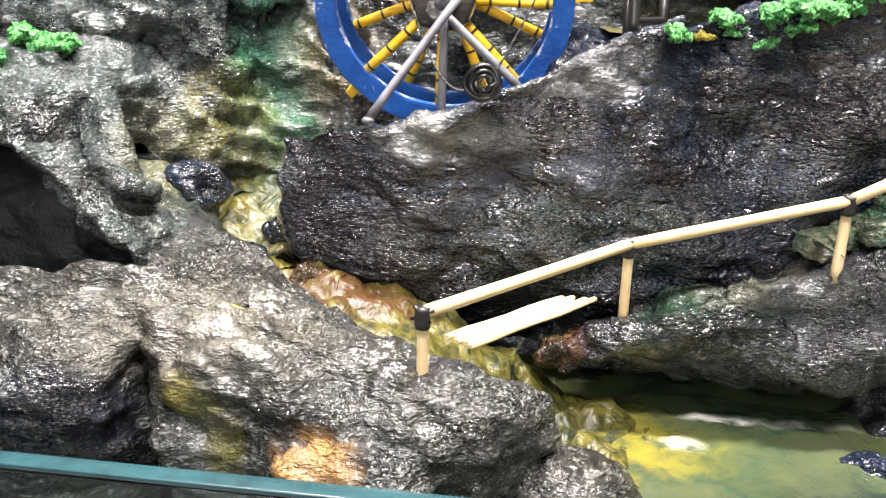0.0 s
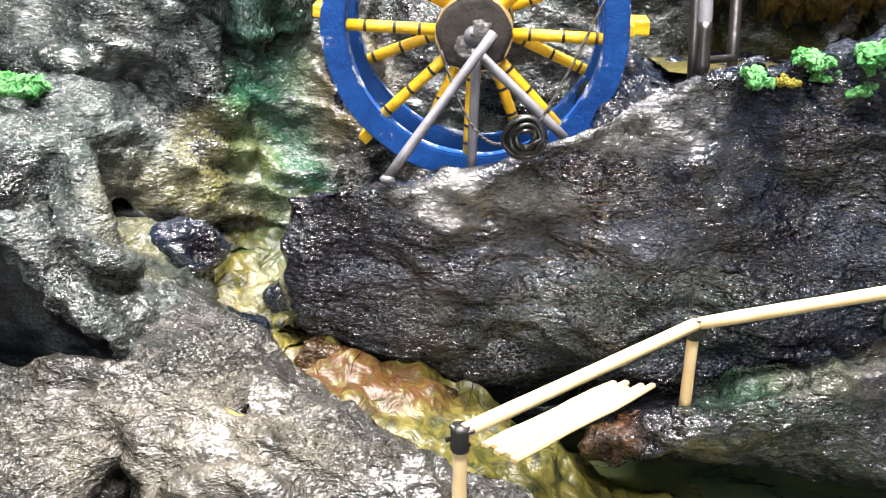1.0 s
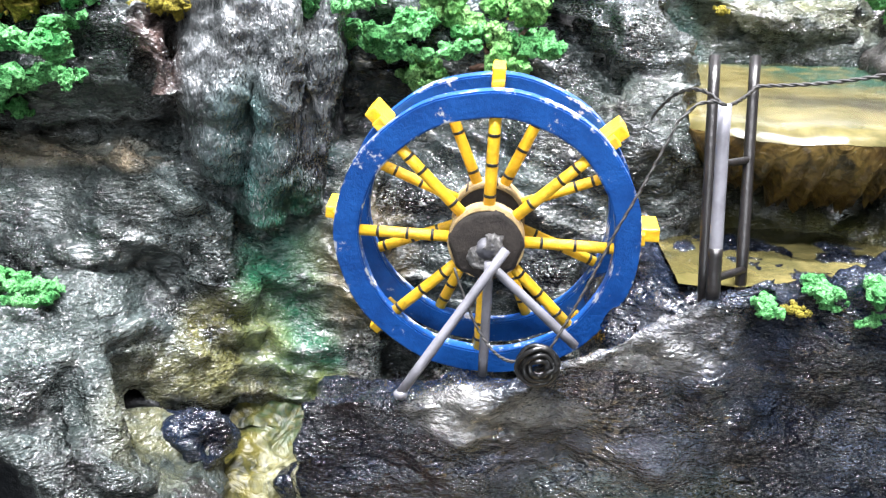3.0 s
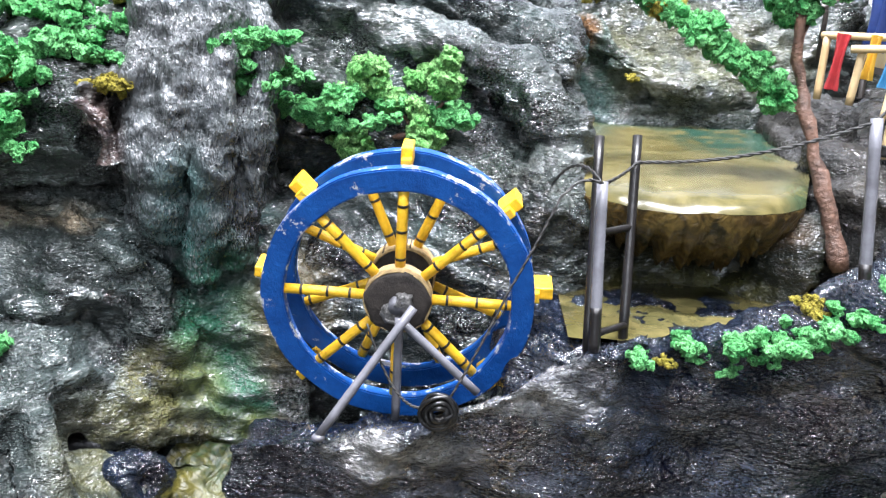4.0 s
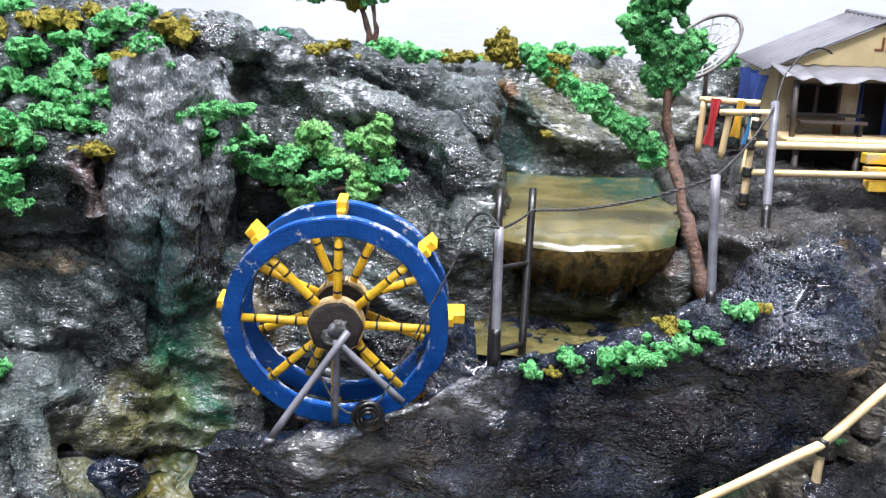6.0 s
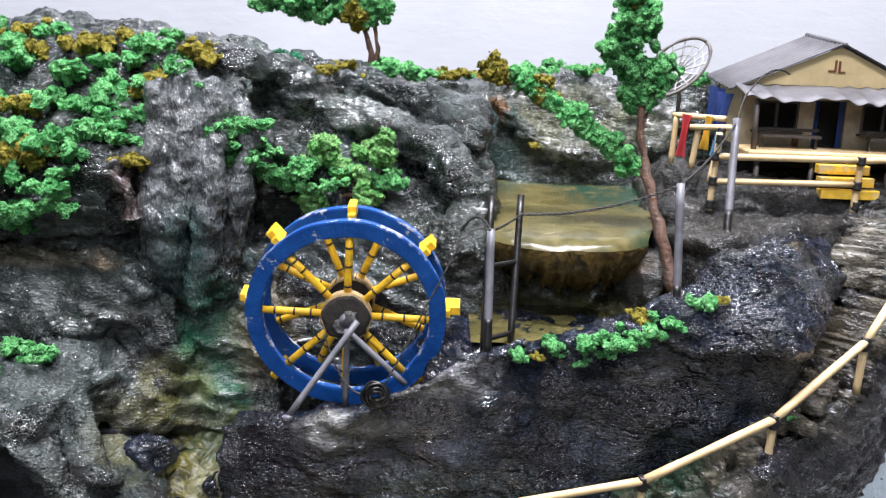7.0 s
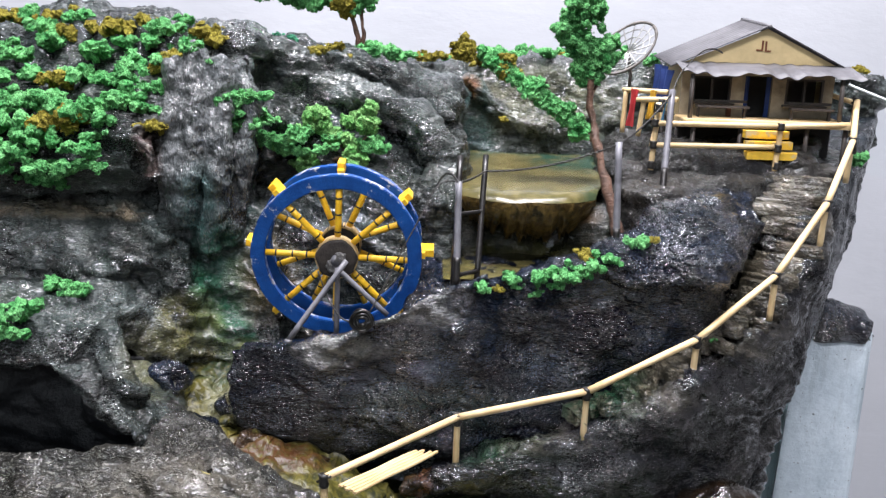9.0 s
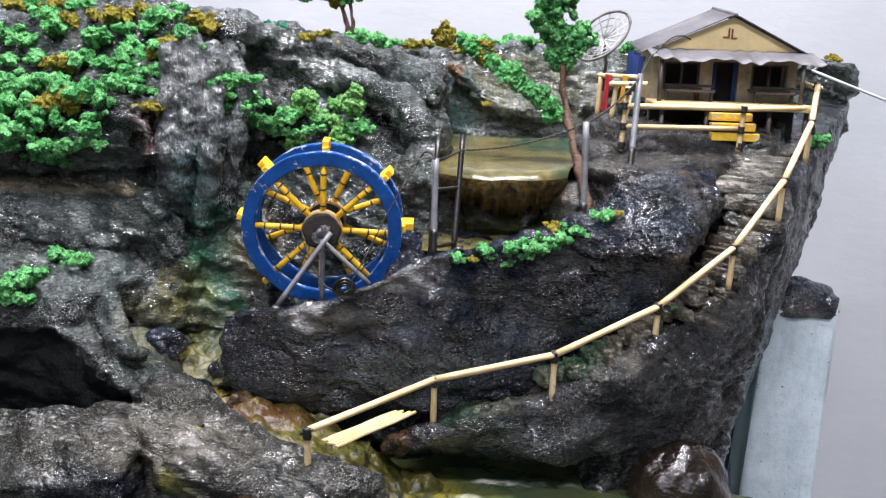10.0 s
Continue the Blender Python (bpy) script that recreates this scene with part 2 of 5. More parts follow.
# First spot paints the lip's shade onto the back of the lower pond.
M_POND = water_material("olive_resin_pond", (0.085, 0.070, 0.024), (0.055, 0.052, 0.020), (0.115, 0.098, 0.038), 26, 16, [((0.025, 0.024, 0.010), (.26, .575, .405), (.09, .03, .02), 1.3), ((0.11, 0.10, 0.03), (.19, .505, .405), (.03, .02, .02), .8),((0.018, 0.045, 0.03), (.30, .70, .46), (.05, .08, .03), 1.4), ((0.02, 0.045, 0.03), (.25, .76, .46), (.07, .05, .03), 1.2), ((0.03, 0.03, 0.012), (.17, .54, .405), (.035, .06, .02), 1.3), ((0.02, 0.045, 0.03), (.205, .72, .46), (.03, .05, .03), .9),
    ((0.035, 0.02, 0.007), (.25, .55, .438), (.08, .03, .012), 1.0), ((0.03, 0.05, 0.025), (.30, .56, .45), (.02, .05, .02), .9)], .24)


M_FRINGE = water_material("brown_resin_fringe", (0.060, 0.036, 0.010), (0.012, 0.010, 0.004), (0.12, 0.080, 0.022), 70, 120, (), .3)


def plain(name, c, rough=0.5, var=0.25, scale=120, bump=0.0004, metal=0.0, coat=0.0):
    k = Mat(name, rough=rough, metal=metal, coat=coat)
    lo, hi = tuple(v * (1 - var) for v in c), tuple(min(1, v * (1 + var)) for v in c)
    k.colour(k.mix(k.ramp(k.noise(scale, 6, 0.65), [(0.3, 0.0), (0.7, 1.0)]), lo, hi))
    if bump:
        k.bump(k.noise(scale * 3, 5, 0.6), bump, 0.7)
    return k.m


def chipped(name, c, under, scale, edge=0.64):
    """Hand-brushed paint with small chips to the stuff underneath."""
    k = Mat(name, rough=0.38)
    lo, hi = tuple(v * 0.7 for v in c), tuple(min(1, v * 1.3) for v in c)
    body = k.mix(k.ramp(k.noise(90, 6), [(0.3, 0.0), (0.7, 1.0)]), lo, hi)
    chip = k.ramp(k.noise(scale, 6, 0.75), [(edge, 0.0), (edge + 0.03, 1.0)])
    k.colour(k.mix(chip, body, under))
    k.bump(k.noise(420, 4, 0.7), 0.0008, 0.7)
    return k.m


def rim_material():
    """Blue brushed paint, worn to pale card along the rim's two edges."""
    k = Mat("blue_rim_paint", rough=0.45, spec=0.3)
    body = k.mix(k.ramp(k.noise(90, 6, 0.65), [(0.3, 0.0), (0.7, 1.0)]), (0.003, 0.040, 0.19), (0.010, 0.085, 0.33))
    n = k.t.nodes.new("ShaderNodeVectorMath")
    n.operation = "LENGTH"
    k.link(k.scaled(k.obj, 1, 0, 1), n.inputs[0])
    edge = k.ramp(k.math("MULTIPLY", k.math("SUBTRACT", n.outputs["Value"], 0.0467), 100), [(0.06, 0.07), (0.13, 0.0), (0.88, 0.0), (0.97, 0.09)])
    chip = k.ramp(k.math("ADD", k.noise(130, 6, 0.75), edge), [(0.625, 0.0), (0.67, 1.0)])
    k.colour(k.mix(chip, body, (0.42, 0.43, 0.46)))
    k.bump(k.noise(420, 4, 0.7), 0.0008, 0.7)
    return k.m


M_BLUE = rim_material()
M_YELLOW = chipped("yellow_paint", (0.78, 0.46, 0.02), (0.5, 0.24, 0.02), 150, 0.62)
M_BLACK = plain("black_band", (0.012, 0.011, 0.01), 0.45)
M_GREY = plain("grey_painted_stick", (0.125, 0.125, 0.14), 0.42, 0.45, 70)
M_BLACKSTICK = plain("black_varnished_stick", (0.009, 0.008, 0.008), 0.33, 0.5)
M_HUB = plain("raw_wood_hub", (0.032, 0.026, 0.022), 0.75, 0.6, 200, 0.001)
M_HUBRIM = plain("torn_card_edge", (0.42, 0.3, 0.14), 0.7, 0.4, 300, 0.001)
M_CABLE = plain("black_twine", (0.02, 0.019, 0.018), 0.6)
M_GLASS = Mat("green_tank_glass", rough=0.03)
M_GLASS.b.inputs["Transmission Weight"].default_value = 1.0
M_GLASS.b.inputs["Base Color"].default_value = (0.75, 0.93, 0.92, 1)
M_GLASS = M_GLASS.m


def bamboo_material():
    k = Mat("bamboo_stick", rough=0.42)
    k.colour(k.mix(k.ramp(k.noise(35, 5, 0.6), [(0.3, 0.0), (0.7, 1.0)]), (0.52, 0.36, 0.17), (0.70, 0.55, 0.32)))
    k.bump(k.noise(500, 3), 0.0003, 0.6)
    return k.m


M_BAMBOO = bamboo_material()


# ---- mesh helpers ----
def part(name, bm, material, parent=None, label="", smooth=True):
    me = bpy.data.meshes.new(name)
    bm.to_mesh(me)
    bm.free()
    me.materials.append(material)
    if smooth:
        me.polygons.foreach_set("use_smooth", [True] * len(me.polygons))
    ob = new(name, me)
    if parent:
        ob.parent = parent
    if label:
        ob["label"] = label
    return ob


def empty(name, at=(0, 0, 0), label="", category="", group="", kind=""):
    ob = new(name)
    ob.empty_display_size = 0.01
    ob.location = at
    return tagged(ob, label, category, group, kind)


def tube(points, radius, segs=10, taper=1.0, bm=None, wob=0.0, seed=0):
    """A round bar along points, ends closed."""
    rnd = random.Random(seed)
    bm = bm or bmesh.new()
    pts = [Vector(p) for p in points]
    rings, side = [], None
    for i, p in enumerate(pts):
        d = (pts[min(i + 1, len(pts) - 1)] - pts[max(i - 1, 0)]).normalized()
        side = (d.orthogonal() if side is None else side - d * side.dot(d)).normalized()
        up = d.cross(side)
        r = radius * (1 + (taper - 1) * i / max(1, len(pts) - 1)) * (1 + wob * rnd.uniform(-1, 1))
        rings.append([bm.verts.new(p + (side * math.cos(a) + up * math.sin(a)) * r)
                      for a in (2 * math.pi * k / segs for k in range(segs))])
    for a, b in zip(rings, rings[1:]):
        for k in range(segs):
            bm.faces.new((a[k], a[(k + 1) % segs], b[(k + 1) % segs], b[k]))
    bm.faces.new(rings[0][::-1])
    bm.faces.new(rings[-1])
    return bm


def lerp(a, b, n):
    a, b = Vector(a), Vector(b)
    return [a.lerp(b, i / n) for i in range(n + 1)]


def block(x0, x1, y0, y1, z0, z1, bevel=0.0, bm=None, m=None):
    bm = bm or bmesh.new()
    made = bmesh.ops.create_cube(bm, size=1.0)["verts"]
    for v in made:
        v.co = Vector(((x0 + x1) / 2 + v.co.x * (x1 - x0), (y0 + y1) / 2 + v.co.y * (y1 - y0), (z0 + z1) / 2 + v.co.z * (z1 - z0)))
    if bevel:
        edges = list({e for v in made for e in v.link_edges})
        made = bmesh.ops.bevel(bm, geom=edges, offset=bevel, segments=2, affect="EDGES", profile=0.6)["verts"]
    if m:
        bmesh.ops.transform(bm, matrix=m, verts=made)
    return bm


def hull(bm, *points):
    vs = [bm.verts.new(p) for p in points]
    got = bmesh.ops.convex_hull(bm, input=vs)
    spare = [v for v in got["geom_interior"] + got["geom_unused"] if isinstance(v, bmesh.types.BMVert)]
    bmesh.ops.delete(bm, geom=list(set(spare)), context="VERTS")


def ball(bm, c, r, rot=0.0):
    m = Matrix.Translation(c) @ Matrix.Rotation(rot, 4, "Z") @ Matrix.Diagonal((*r, 1))
    bmesh.ops.create_icosphere(bm, subdivisions=3, radius=1.0, matrix=m)


ROCKS = []


def rock(name, bm, material, voxel, relief, seed, label, kind="structure", category="rock", smooth=4, bed=(0.25, -0.1, 1.0), pitch=62, ledge=0.9, ribs=(9, 9)):
    """Fuses rough lumps into one skin, rounds it and roughens it into broken strata, folds and crumpled facets."""
    me = bpy.data.meshes.new(name)
    bm.to_mesh(me)
    bm.free()
    raw = new(name, me)
    rem = raw.modifiers.new("fuse", "REMESH")
    rem.mode, rem.voxel_size = "VOXEL", voxel
    sm = raw.modifiers.new("round", "SMOOTH")
    sm.factor, sm.iterations = 0.5, smooth
    got = bpy.data.meshes.new_from_object(raw.evaluated_get(bpy.context.evaluated_depsgraph_get()))
    bpy.data.objects.remove(raw)
    bpy.data.meshes.remove(me)
    n = len(got.vertices)
    co = np.empty(n * 3)
    got.vertices.foreach_get("co", co)
    no = np.empty(n * 3)
    got.vertex_normals.foreach_get("vector", no)
    co, no = co.reshape(-1, 3), no.reshape(-1, 3)
    off = Vector((seed * 3.1, seed * 1.7, seed))
    bed = Vector(bed).normalized()
    d = np.zeros(n)
    for i in range(n):
        p = Vector(co[i])
        if p.z < 0.22 or p.y > 0.90:
            continue
        q = Vector((p.x * 26, p.y * 26, p.z * 40 + p.x * 8)) + off
        m = noise.fractal(q * 0.42, 1.0, 2.0, 2)
        a = noise.fractal(q * 1.1, 0.9, 2.1, 3)
        s = (p.x - .3 * p.y + .12 * p.z if ribs[0] < p.x < ribs[1] else p.dot(bed)) * pitch + 1.3 * noise.fractal(q * 0.55, 1.0, 2.0, 3)
        s -= math.floor(s)
        step = s if s < 0.8 else (1 - s) * 4
        broken = min(1.0, max(0.0, 0.45 + 1.6 * noise.noise(q * 0.7 + off)))
        dist, pts = noise.voronoi(q * 4.0 + Vector((a, m, a)) * 0.7)
        tilt = noise.noise_vector(pts[0] * 7.7)
        facet = tilt.dot(q * 4.0 - pts[0])
        c = abs(noise.noise(q * 5.3)) + 0.7 * abs(noise.noise(q * 11.0)) - 0.35
        d[i] = m * 1.7 + a * 1.5 + (step - 0.45) * broken * ledge * 1.3 + facet * 0.55 - c * 0.45
    d -= d.mean()
    co = co + no * (d * relief)[:, None]
    got.vertices.foreach_set("co", co.ravel())
    got.polygons.foreach_set("use_smooth", [True] * len(got.polygons))
    got.materials.clear()
    got.materials.append(material)
    got.name = name
    got.update()
    ob = new(name, got)
    tagged(ob, label, category, "", kind)
    ROCKS.append((got, len(co)))
    return ob


# ---- the rock masses ----
bm = bmesh.new()
hull(bm, (-.34, .510, .485), (-.06, .519, .485), (-.005, .524, .50), (.02, .58, .54), (-.34, .58, .54), (-.34, .95, .562), (.05, .95, .546),
     (.02, .61, .565), (-.12, .68, .578), (-.34, .528, .450), (-.02, .531, .450), (.0, .537, .446), (-.34, .95, .4), (.03, .95, .4))
hull(bm, (-.34, .60, .1), (.02, .60, .1), (-.34, .55, .47), (.02, .55, .47), (-.34, .95, .1), (.02, .95, .1), (-.34, .56, .41), (.02, .56, .41), (-.34, .95, .47), (.02, .95, .47))
hull(bm, (-.34, .514, .440), (-.02, .520, .442), (.012, .538, .438), (-.34, .497, .402), (-.03, .502, .402), (.010, .530, .405), (-.34, .530, .385), (.012, .54, .385), (-.34, .9, .44), (.0, .9, .44), (-.34, .9, .37), (.0, .9, .37), (-.34, .54, .365), (.0, .54, .365))
# grey ledge over the cave
hull(bm, (-.34, .465, .402), (-.06, .47, .397), (-.022, .505, .389), (-.34, .44, .374), (-.063, .445, .372), (-.030, .460, .378), (-.010, .503, .376), (-.34, .62, .40), (.0, .56, .39),
     (-.34, .442, .355), (-.045, .443, .355), (-.025, .475, .350), (-.005, .51, .350), (-.34, .62, .345), (.0, .55, .345))
# rib from the ledge down to the front bank
hull(bm, (-.052, .440, .358), (-.035, .435, .355), (-.006, .438, .337), (.010, .419, .321), (.014, .45, .324), (-.022, .480, .352), (-.002, .50, .335), (.012, .5, .318),
     (-.045, .447, .347), (-.012, .445, .324), (.006, .428, .308), (-.02, .51, .325), (.012, .5, .3))
# slope between the ledge and the green fall
hull(bm, (-.030, .505, .388), (-.012, .512, .376), (.020, .528, .386), (-.014, .492, .353), (.004, .506, .338), (.024, .528, .340), (.0, .6, .388), (.02, .6, .3), (-.02, .52, .3))
hull(bm, (.008, .419, .320), (.014, .45, .325), (.012, .424, .2), (.02, .43, .2), (.022, .53, .2), (.012, .53, .2), (.012, .5, .335), (.020, .44, .31))
hull(bm, (-.34, .61, .2), (.005, .60, .2), (-.34, .60, .40), (.005, .56, .38), (-.34, .7, .2), (.005, .7, .40), (.0, .53, .30), (.015, .53, .2))
# gully behind the stream head
hull(bm, (.0, .548, .44), (.07, .562, .43), (.0, .538, .385), (.065, .553, .375), (.0, .525, .335), (.07, .535, .325), (.0, .9, .44), (.08, .9, .44), (.0, .515, .25), (.08, .525, .25), (.08, .9, .2), (0, .9, .2))
# wall behind the wheel
hull(bm, (.04, .60, .44), (.20, .60, .43), (.05, .607, .478), (.10, .628, .508), (.165, .625, .482), (.03, .62, .55), (.06, .645, .552), (.205, .66, .49),
     (.205, .745, .538), (.11, .745, .536), (.0, .95, .546), (.205, .95, .540), (.03, .59, .2), (.205, .58, .2), (.03, .95, .2), (.205, .95, .2))
hull(bm, (.055, .555, .36), (.195, .55, .37), (.055, .575, .42), (.165, .56, .44), (.205, .57, .45), (.14, .60, .462), (.205, .64, .475), (.05, .6, .45),
     (.055, .56, .2), (.205, .55, .2), (.2, .7, .2), (.05, .7, .2))
for line, r in (([(.085, .628, .522), (.115, .624, .519), (.143, .622, .511), (.170, .608, .496), (.188, .594, .478), (.197, .582, .460)], .013), ([(.035, .600, .553), (.062, .625, .548), (.095, .650, .538), (.130, .664, .531), (.165, .672, .524), (.20, .655, .500)], .013),
                ([(.06, .600, .50), (.10, .605, .47), (.15, .59, .44)], .010), ([(-.020, .522, .495), (-.006, .517, .478), (-.005, .517, .462)], .010), ([(-.012, .530, .44), (-.004, .524, .42), (.006, .526, .39)], .006),
                ([(-.34, .528, .472), (-.2, .522, .470), (-.09, .525, .472), (-.02, .530, .474)], .012),
                ([(-.34, .53, .432), (-.12, .522, .430), (-.01, .527, .428)], .010), ([(-.30, .55, .405), (-.1, .54, .41), (.005, .538, .41)], .012),
                ([(-.05, .50, .392), (-.022, .47, .368), (-.002, .445, .338)], .009), ([(.215, .74, .53), (.23, .735, .505), (.26, .73, .49), (.32, .735, .49)], .010)):
    tube(line, r, 10, bm=bm)
ball(bm, (.185, .575, .445), (.022, .03, .026))
ball(bm, (.17, .69, .51), (.035, .045, .024), .4)
ball(bm, (.065, .64, .535), (.03, .03, .025))
ball(bm, (.028, .625, .553), (.024, .04, .018))
ball(bm, (.035, .585, .525), (.012, .02, .02))
# wall above and right of the pond
hull(bm, (.20, .735, .44), (.33, .735, .44), (.20, .745, .505), (.25, .742, .482), (.33, .735, .482), (.20, .775, .543), (.40, .775, .545), (.20, .95, .540), (.45, .95, .54), (.2, .95, .2), (.45, .95, .2), (.2, .74, .2), (.4, .74, .2))
hull(bm, (.3, .775, .53), (.45, .835, .535), (.657, .86, .54), (.672, .95, .54), (.3, .95, .54), (.3, .77, .4), (.45, .83, .4), (.52, .86, .1), (.53, .95, .1), (.3, .95, .1))
rock("rock_cliff", bm, M_CLIFF, 0.0024, 0.0048, 1, "grey varnished papier-mache cliff with dry-brushed crags and green stains", bed=(0.45, -0.1, 1.0), ledge=1.3)

# ribbed buttress
bm = bmesh.new()
hull(bm, (-.008, .532, .503), (.026, .535, .498), (.008, .58, .545), (.042, .60, .553), (.043, .565, .47), (-.008, .532, .42), (.022, .537, .41),
     (.036, .565, .38), (-.02, .66, .545), (.05, .66, .545), (-.01, .66, .36), (.04, .66, .36))
hull(bm, (.012, .540, .535), (.042, .556, .535), (.010, .530, .46), (.040, .540, .46), (.012, .535, .42), (.036, .546, .42), (.02, .62, .54), (.05, .62, .54), (.02, .62, .42), (.05, .62, .42))
for line, r in (([(.014, .556, .548), (.020, .530, .512), (.018, .525, .485), (.012, .528, .462), (.008, .532, .43)], .0085), ([(.030, .556, .54), (.036, .536, .50), (.033, .529, .455), (.027, .533, .41)], .0085),
                ([(.044, .574, .545), (.050, .550, .49), (.046, .543, .45), (.040, .546, .41)], .008), ([(.002, .545, .54), (.004, .529, .50), (.002, .526, .46)], .007)):
    tube(line, r, 10, bm=bm)
rock("rock_buttress", bm, M_BUTTRESS, 0.0020, 0.0036, 15, "grey violet buttress with vertical ribs and varnish", pitch=80, ledge=1.0, ribs=(-1, 1))

# Inner cave wall: black paint that also carries the recess's deep shade.
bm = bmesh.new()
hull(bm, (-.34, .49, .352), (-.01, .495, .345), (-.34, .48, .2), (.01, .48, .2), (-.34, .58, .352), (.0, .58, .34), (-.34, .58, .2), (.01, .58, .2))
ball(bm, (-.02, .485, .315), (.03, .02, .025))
rock("rock_cave_wall", bm, plain("black_cave_paint_and_shade", (0.006, 0.007, 0.009), 0.55, 0.6, 90, 0.002), 0.003, 0.004, 9, "matt black inner wall of the cave, deep shade in its colour")

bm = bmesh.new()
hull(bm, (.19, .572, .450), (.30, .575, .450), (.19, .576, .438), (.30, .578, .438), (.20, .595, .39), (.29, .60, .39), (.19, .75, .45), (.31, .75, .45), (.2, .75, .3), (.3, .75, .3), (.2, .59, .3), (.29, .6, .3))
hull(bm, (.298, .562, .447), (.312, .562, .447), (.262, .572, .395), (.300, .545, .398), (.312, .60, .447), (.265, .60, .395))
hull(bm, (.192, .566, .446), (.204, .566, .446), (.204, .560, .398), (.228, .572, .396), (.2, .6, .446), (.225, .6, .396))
rock("rock_basin", bm, M_BASIN, 0.0024, 0.004, 7, "dark brown rock wall below the pond lip, hollow's shade in its colour")

bm = bmesh.new()
hull(bm, (.305, .575, .455), (.335, .538, .460), (.395, .572, .460), (.44, .585, .470), (.49, .60, .473), (.56, .72, .472), (.635, .87, .47), (.352, .76, .478), (.635, .9, .48),
     (.352, .9, .49), (.32, .56, .2), (.39, .55, .1), (.42, .6, .1), (.52, .86, .1), (.345, .9, .1))
rock_parts = bm
bm = bmesh.new()
hull(bm, (.44, .54, .44), (.475, .56, .455), (.50, .62, .472), (.590, .76, .475), (.655, .875, .50), (.43, .6, .47), (.6, .88, .5), (.40, .54, .1), (.45, .66, .1), (.53, .87, .1), (.38, .56, .1), (.5, .9, .1), (.474, .56, .40), (.538, .66, .42), (.463, .56, .365), (.524, .66, .365), (.618, .87, .36), (.440, .56, .30), (.497, .66, .30), (.590, .87, .30))
rock("rock_path_flank", bm, M_FLANK, 0.0030, 0.0020, 12, "black rough rock flank below the stepped path")
bm = rock_parts
hull(bm, (.350, .590, .474), (.47, .594, .477), (.36, .612, .486), (.475, .612, .487), (.36, .64, .491), (.49, .645, .492), (.35, .72, .492), (.5, .72, .49), (.35, .59, .44), (.47, .59, .44), (.35, .72, .44), (.5, .72, .44))
ball(bm, (.320, .582, .430), (.010, .015, .02))
ball(bm, (.330, .60, .455), (.018, .03, .018))
ball(bm, (.350, .70, .475), (.022, .05, .02))
rock("rock_house_terrace", bm, M_EARTH, 0.0027, 0.004, 2, "dark earthy rock terrace below the stilt house")

bm = bmesh.new()
hull(bm, (.053, .476, .361), (.10, .467, .366), (.130, .468, .371), (.165, .470, .380), (.056, .49, .357), (.165, .490, .372), (.063, .482, .29), (.165, .481, .29), (.050, .474, .33), (.06, .54, .25), (.165, .54, .25), (.055, .52, .348), (.165, .52, .345))
tube([(.112, .470, .364), (.132, .471, .373), (.155, .474, .383), (.19, .480, .400), (.22, .485, .409)], .006, 10, bm=bm)
hull(bm, (.145, .469, .370), (.165, .472, .382), (.20, .477, .404), (.255, .480, .419), (.155, .49, .368), (.175, .505, .385), (.20, .508, .400), (.255, .502, .405),
     (.15, .481, .29), (.255, .484, .30), (.15, .53, .3), (.255, .54, .25))
hull(bm, (.245, .479, .417), (.30, .482, .428), (.335, .474, .422), (.362, .478, .428), (.245, .500, .404), (.30, .506, .418), (.36, .545, .450), (.385, .535, .452),
     (.245, .487, .3), (.36, .492, .36), (.3, .54, .25), (.40, .55, .3))
hull(bm, (.164, .487, .382), (.184, .492, .400), (.187, .50, .402), (.178, .499, .390), (.164, .499, .378), (.164, .49, .3), (.187, .49, .3), (.187, .5, .3))
hull(bm, (.163, .496, .384), (.186, .494, .405), (.160, .56, .406), (.182, .56, .407), (.163, .5, .3), (.187, .5, .3), (.16, .56, .3), (.187, .56, .3))
hull(bm, (.184, .492, .402), (.20, .50, .404), (.33, .52, .402), (.186, .56, .403), (.33, .56, .402), (.186, .5, .3), (.33, .52, .3), (.186, .56, .3), (.33, .56, .3))
ball(bm, (.357, .522, .428), (.041, .034, .030), .3)
ball(bm, (.318, .492, .420), (.036, .020, .018), .1)
ball(bm, (.372, .535, .446), (.022, .022, .016))
ball(bm, (.355, .495, .42), (.03, .022, .02), .4)
ball(bm, (.395, .565, .452), (.02, .02, .012))
ball(bm, (.393, .545, .436), (.022, .018, .018), .4)
rock("rock_wheel_ridge", bm, M_RIDGE, 0.0019, 0.0034, 3, "black varnished rock ridge carrying the water wheel")

NODES = [(.175, .466, .276), (.202, .457, .292), (.284, .457, .316), (.346, .463, .350), (.413, .496, .386), (.455, .530, .428), (.472, .575, .470)]
bm = bmesh.new()
for i, (a, b) in enumerate(zip(NODES, NODES[1:])):
    a, b = Vector(a), Vector(b)
    d = (b - a).normalized()
    inn = Vector((-d.y, d.x, 0)).normalized() * 0.042
    low = (0.262, 0.262, 0.272)[i] if i < 3 else 0.1
    back = 0.25 if i < 3 else 0.1
    pts = [a, b, a + inn, b + inn]
    for q, w in ((a, inn), (b, inn)):
        pts += [Vector((q.x - (0 if i < 3 else .055), q.y + (0.012 if i < 3 else 0.01), low)), Vector((q.x + w.x, q.y + w.y, back)), Vector((q.x - w.x * .08, q.y - w.y * .08, q.z - .014))]
    hull(bm, *pts)
ball(bm, (.30, .468, .285), (.06, .014, .022), .1)
rock("rock_path_bank", bm, M_PATH, 0.0018, 0.0035, 4, "dark rock bank with a stepped footpath on top")

